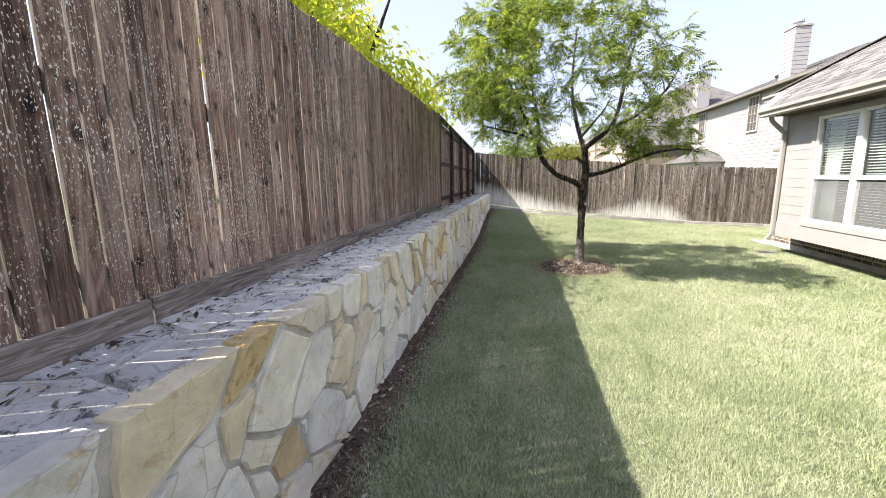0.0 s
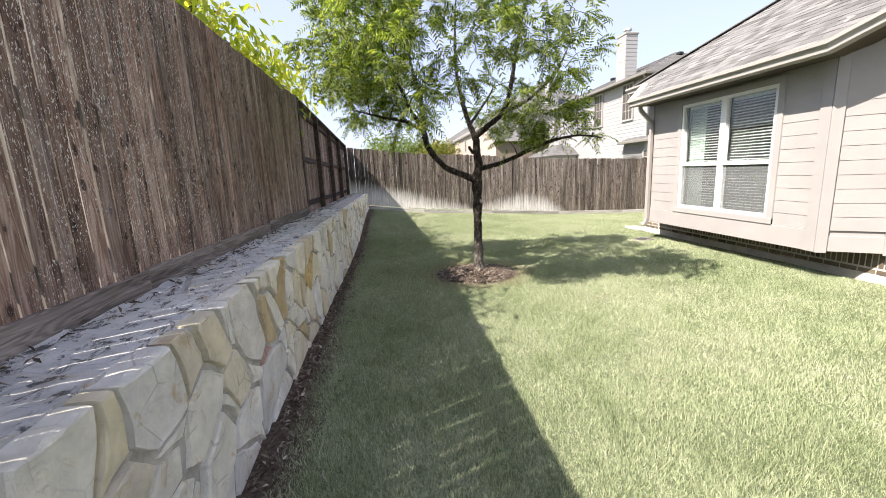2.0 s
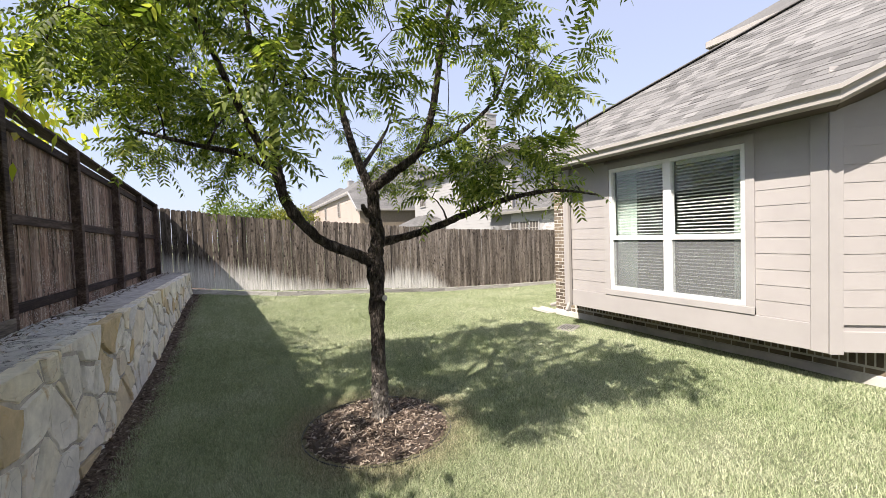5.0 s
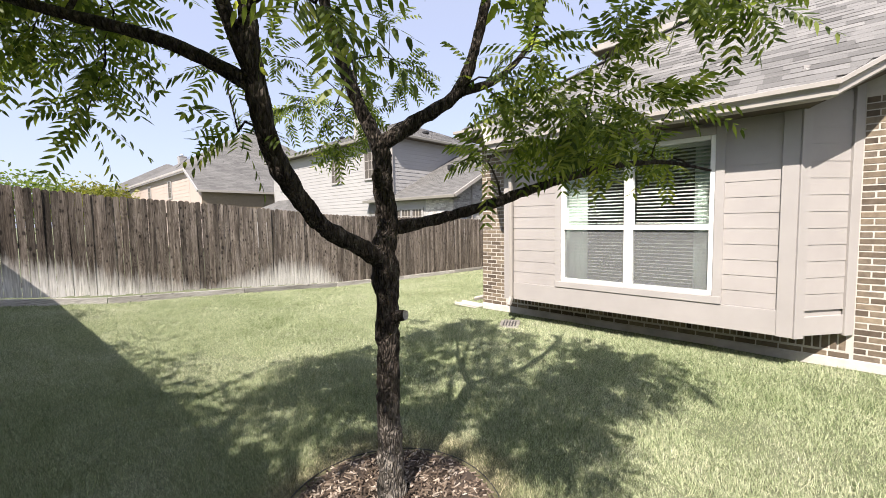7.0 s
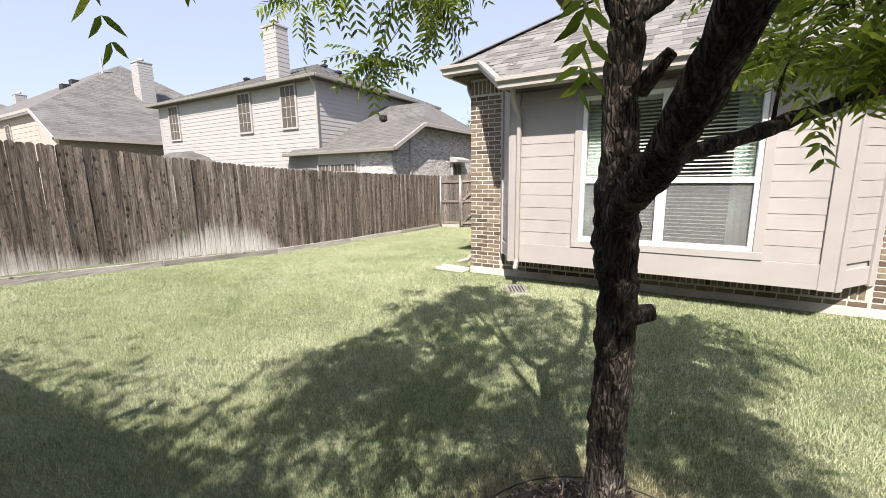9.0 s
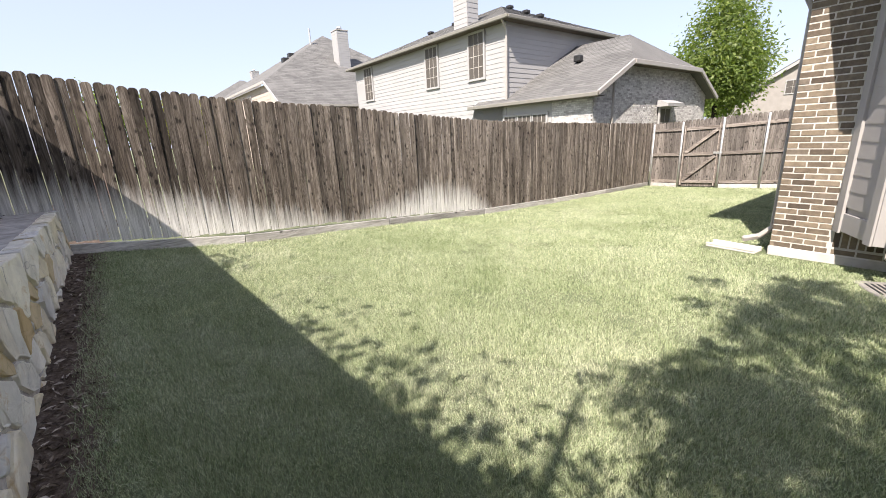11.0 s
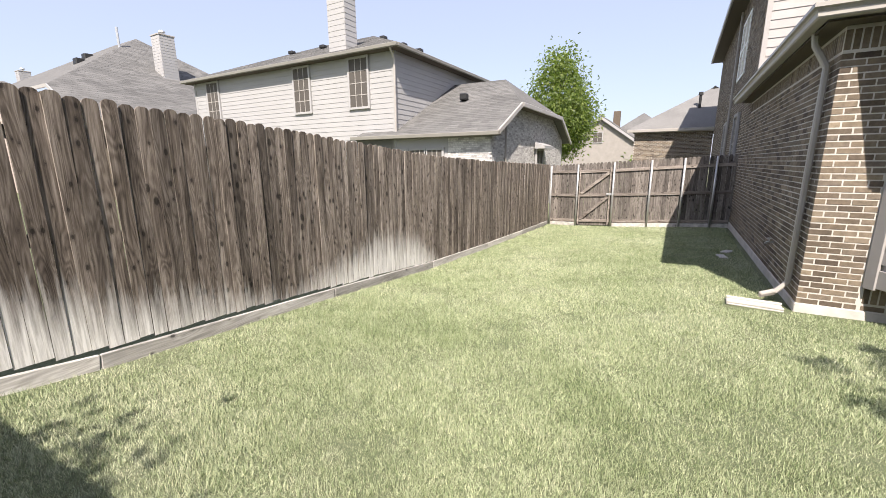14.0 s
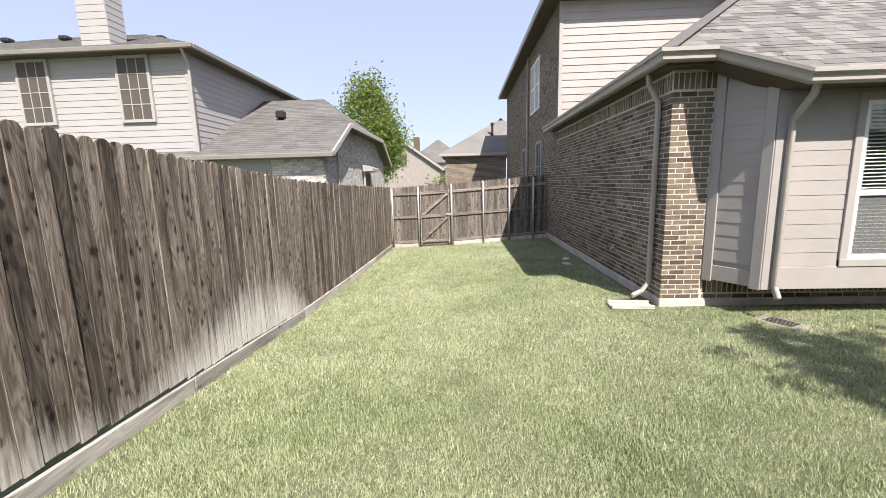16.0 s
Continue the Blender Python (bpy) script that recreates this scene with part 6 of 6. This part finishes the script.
# ---- small things on the ground ----
def mulch_bed():
    rng = random.Random(77)
    c = Vector((1.04, 7.30, float(gz(1.04, 7.3))))
    bed = thing("mulch_bed", "round bed of brown bark mulch with black edging round the tree", "mulch bed", c)
    g = Geo()
    rings, n = [0.0, 0.2, 0.4, 0.56, 0.62], 40
    g.v.append((0, 0, 0.06))
    for r, z in zip(rings[1:], (0.05, 0.035, 0.015, -0.03)):
        for i in range(n):
            a = 2 * math.pi * i / n
            g.v.append((r * math.cos(a), r * math.sin(a), z + rng.uniform(-0.01, 0.01)))
    g.f += [(0, 1 + i, 1 + (i + 1) % n) for i in range(n)]
    for k in range(3):
        for i in range(n):
            g.f.append((1 + k * n + i, 1 + (k + 1) * n + i, 1 + (k + 1) * n + (i + 1) % n, 1 + k * n + (i + 1) % n))
    g.make("soil", "soil", bed)
    chips = Geo()
    for _ in range(3000):
        r, a = 0.60 * math.sqrt(rng.random()), rng.uniform(0, 6.283)
        m = pose(r * math.cos(a), r * math.sin(a), 0.062 - 0.07 * (r / 0.6) ** 2 + rng.uniform(0, 0.018), rng.uniform(-35, 35), rng.uniform(-35, 35), rng.uniform(0, 360))
        l, w = rng.uniform(0.006, 0.03), rng.uniform(0.002, 0.006)
        chips.box((-l, -w, -0.003), (l, w, 0.003), 0, m)
    tagged(chips.make("bark_chip", MAT["chip"], bed, "shredded brown bark chips"), kind="stuff")
    edge = Geo()
    for i in range(n):
        a, b = 2 * math.pi * i / n, 2 * math.pi * (i + 1) / n
        edge.beam((0.63 * math.cos(a), 0.63 * math.sin(a), -0.014), (0.63 * math.cos(b), 0.63 * math.sin(b), -0.014), 0.005, 0.04)
    edge.make("edging", "black_metal", bed, "thin black edging strip")


def chip_mat(name, stops):
    g = Graph(name, 0.95, spec=0.15)
    return g.done(g.ramp(g.geo.outputs["Random Per Island"], stops), g.noise((90, 90, 90), 3, 0.6), 0.5, 0.003)


MAT["chip"] = chip_mat("bark_chip", [(0.0, (0.035, 0.026, 0.02)), (0.5, (0.13, 0.098, 0.075)), (0.85, (0.26, 0.21, 0.165)), (1.0, (0.48, 0.42, 0.36))])
mulch_bed()


def litter(name, label, n, area, seed, rise=0.004):
    """Dead leaves and chips strewn over a strip."""
    rng = random.Random(seed)
    g = Geo()
    for _ in range(n):
        x, y, z = area(rng)
        m = pose(x, y, z + rise, rng.uniform(-30, 30), rng.uniform(-30, 30), rng.uniform(0, 360))
        l, w = rng.uniform(0.008, 0.035), rng.uniform(0.004, 0.012)
        g.add([m @ Vector(p) for p in ((-l, 0, 0), (0, -w, 0.004), (l, 0, 0), (0, w, 0.006))], [(0, 1, 2, 3)])
    g.make(name, MAT["chip"], None, label, "leaf litter", kind="stuff")


def strip_area(rng):
    x, y = -1.02 + abs(rng.gauss(0, 0.13)), rng.uniform(-2, 14.9)
    return x, y, float(gz(x, y)) + 0.008


litter("leaf_litter", "dry brown leaf litter along the foot of the stone wall", 3200, strip_area, 5)
litter("leaf_litter", "dry leaves caught between the fence and the wall top", 700, lambda r: (r.uniform(-1.56, -1.44) + abs(r.gauss(0, 0.03)), r.uniform(-2, 14.9), 0.885), 6)


def splash_block():
    g = Geo()
    z = float(gz(5.7, 10.5))
    g.box((-0.12, -0.28, 0), (0.12, 0.28, 0.03), 0.01).box((-0.12, -0.28, 0.028), (-0.09, 0.28, 0.06), 0.008).box((0.09, -0.28, 0.028), (0.12, 0.28, 0.06), 0.008)
    ob = g.make("splash_block", "concrete", None, "pale concrete splash block under the downspout", "splash block")
    ob.matrix_world = pose(5.68, 10.53, z, 0, 0, -4)
    tagged(ob, group="splash blocks")
    copy_thing(ob, pose(5.32, 4.62, float(gz(5.3, 4.6)), 0, 0, 88))
    d = thing("drain_grate", "flat grey drain cover set in the lawn", "drain cover", (4.92, 9.08, float(gz(4.9, 9.1)) + 0.002))
    Geo().box((-0.24, -0.15, -0.02), (0.24, 0.15, 0.012), 0.008).make("frame", "old_concrete", d)
    for i in range(5):
        Geo().box((-0.15, -0.10 + i * 0.045, 0.010), (0.15, -0.08 + i * 0.045, 0.018), 0.003).make("slot", "black_metal", d)
    d.rotation_euler = (0, 0, 0.5)


splash_block()


def stepping_stones():
    for k, (x, y, r) in enumerate(((8.75, 10.62, 10), (9.3, 10.5, -25))):
        ob = Geo().box((-0.14, -0.07, 0), (0.14, 0.07, 0.035), 0.012).make("paver", "concrete", None, "small pale paver lying on the grass by the wall", "paver", "pavers")
        ob.matrix_world = pose(x, y, float(gz(x, y)), 0, 0, r)


stepping_stones()


# ---- lawn blades ----
def grass():
    rng = np.random.default_rng(4)
    n_want, got = 1750000, []
    total = 0
    while total < n_want:
        x, y = rng.uniform(-0.92, 13.0, 900000), rng.uniform(-1.0, 15.1, 900000)
        d = np.hypot(np.maximum(0, np.abs(x - 0.1) - 0.4), np.maximum(0, y - 12.8))
        keep = rng.random(len(x)) < 1.0 / (0.85 + 0.34 * d) ** 1.5
        keep &= ~((x > 5.55) & (y < 10.25))
        keep &= ~((x > 5.45) & (x < 5.85) & (y > 10.2) & (y < 10.85))
        keep &= np.hypot(x - 1.04, y - 7.30) > 0.62 + 0.25 * rng.random(len(x)) ** 2
        keep &= x > -0.92 + 0.22 * rng.random(len(x))
        keep &= np.hypot(x - 4.92, (y - 9.08) * 1.3) > 0.24
        got.append(np.stack([x[keep], y[keep], d[keep]], 1))
        total += keep.sum()
    p = np.concatenate(got)[:n_want]
    x, y, d = p.T
    z = gz(x, y) - 0.004
    n = len(x)
    ang, lean = rng.uniform(0, 2 * np.pi, n), rng.normal(0, 0.016, (n, 2))
    clump = np.sin(x * 7.1 + np.sin(y * 5.3)) * np.sin(y * 6.3 + np.sin(x * 4.1)) + 1.3 * np.sin(x * 61 + 3 * np.sin(y * 23)) * np.sin(y * 57 + 3 * np.sin(x * 19))
    h = rng.uniform(0.018, 0.046, n) * (1 + 0.28 * np.clip(clump, -2, 2))
    w = (0.0013 + 0.0004 * d) * rng.uniform(0.7, 1.4, n)
    co = np.empty((n, 3, 3))
    co[:, 0] = np.stack([x - w * np.cos(ang), y - w * np.sin(ang), z], 1)
    co[:, 1] = np.stack([x + w * np.cos(ang), y + w * np.sin(ang), z], 1)
    co[:, 2] = np.stack([x + lean[:, 0], y + lean[:, 1], z + h], 1)
    me = bpy.data.meshes.new("grass")
    me.vertices.add(3 * n)
    me.vertices.foreach_set("co", co.reshape(-1))
    me.loops.add(3 * n)
    me.loops.foreach_set("vertex_index", np.arange(3 * n, dtype=np.int32))
    me.polygons.add(n)
    me.polygons.foreach_set("loop_start", np.arange(0, 3 * n, 3, dtype=np.int32))
    me.update(calc_edges=True)
    me.materials.append(MAT["blade"])
    tagged(new("grass", me), "short mown grass, green with straw-coloured patches", "grass", kind="stuff")


grass()
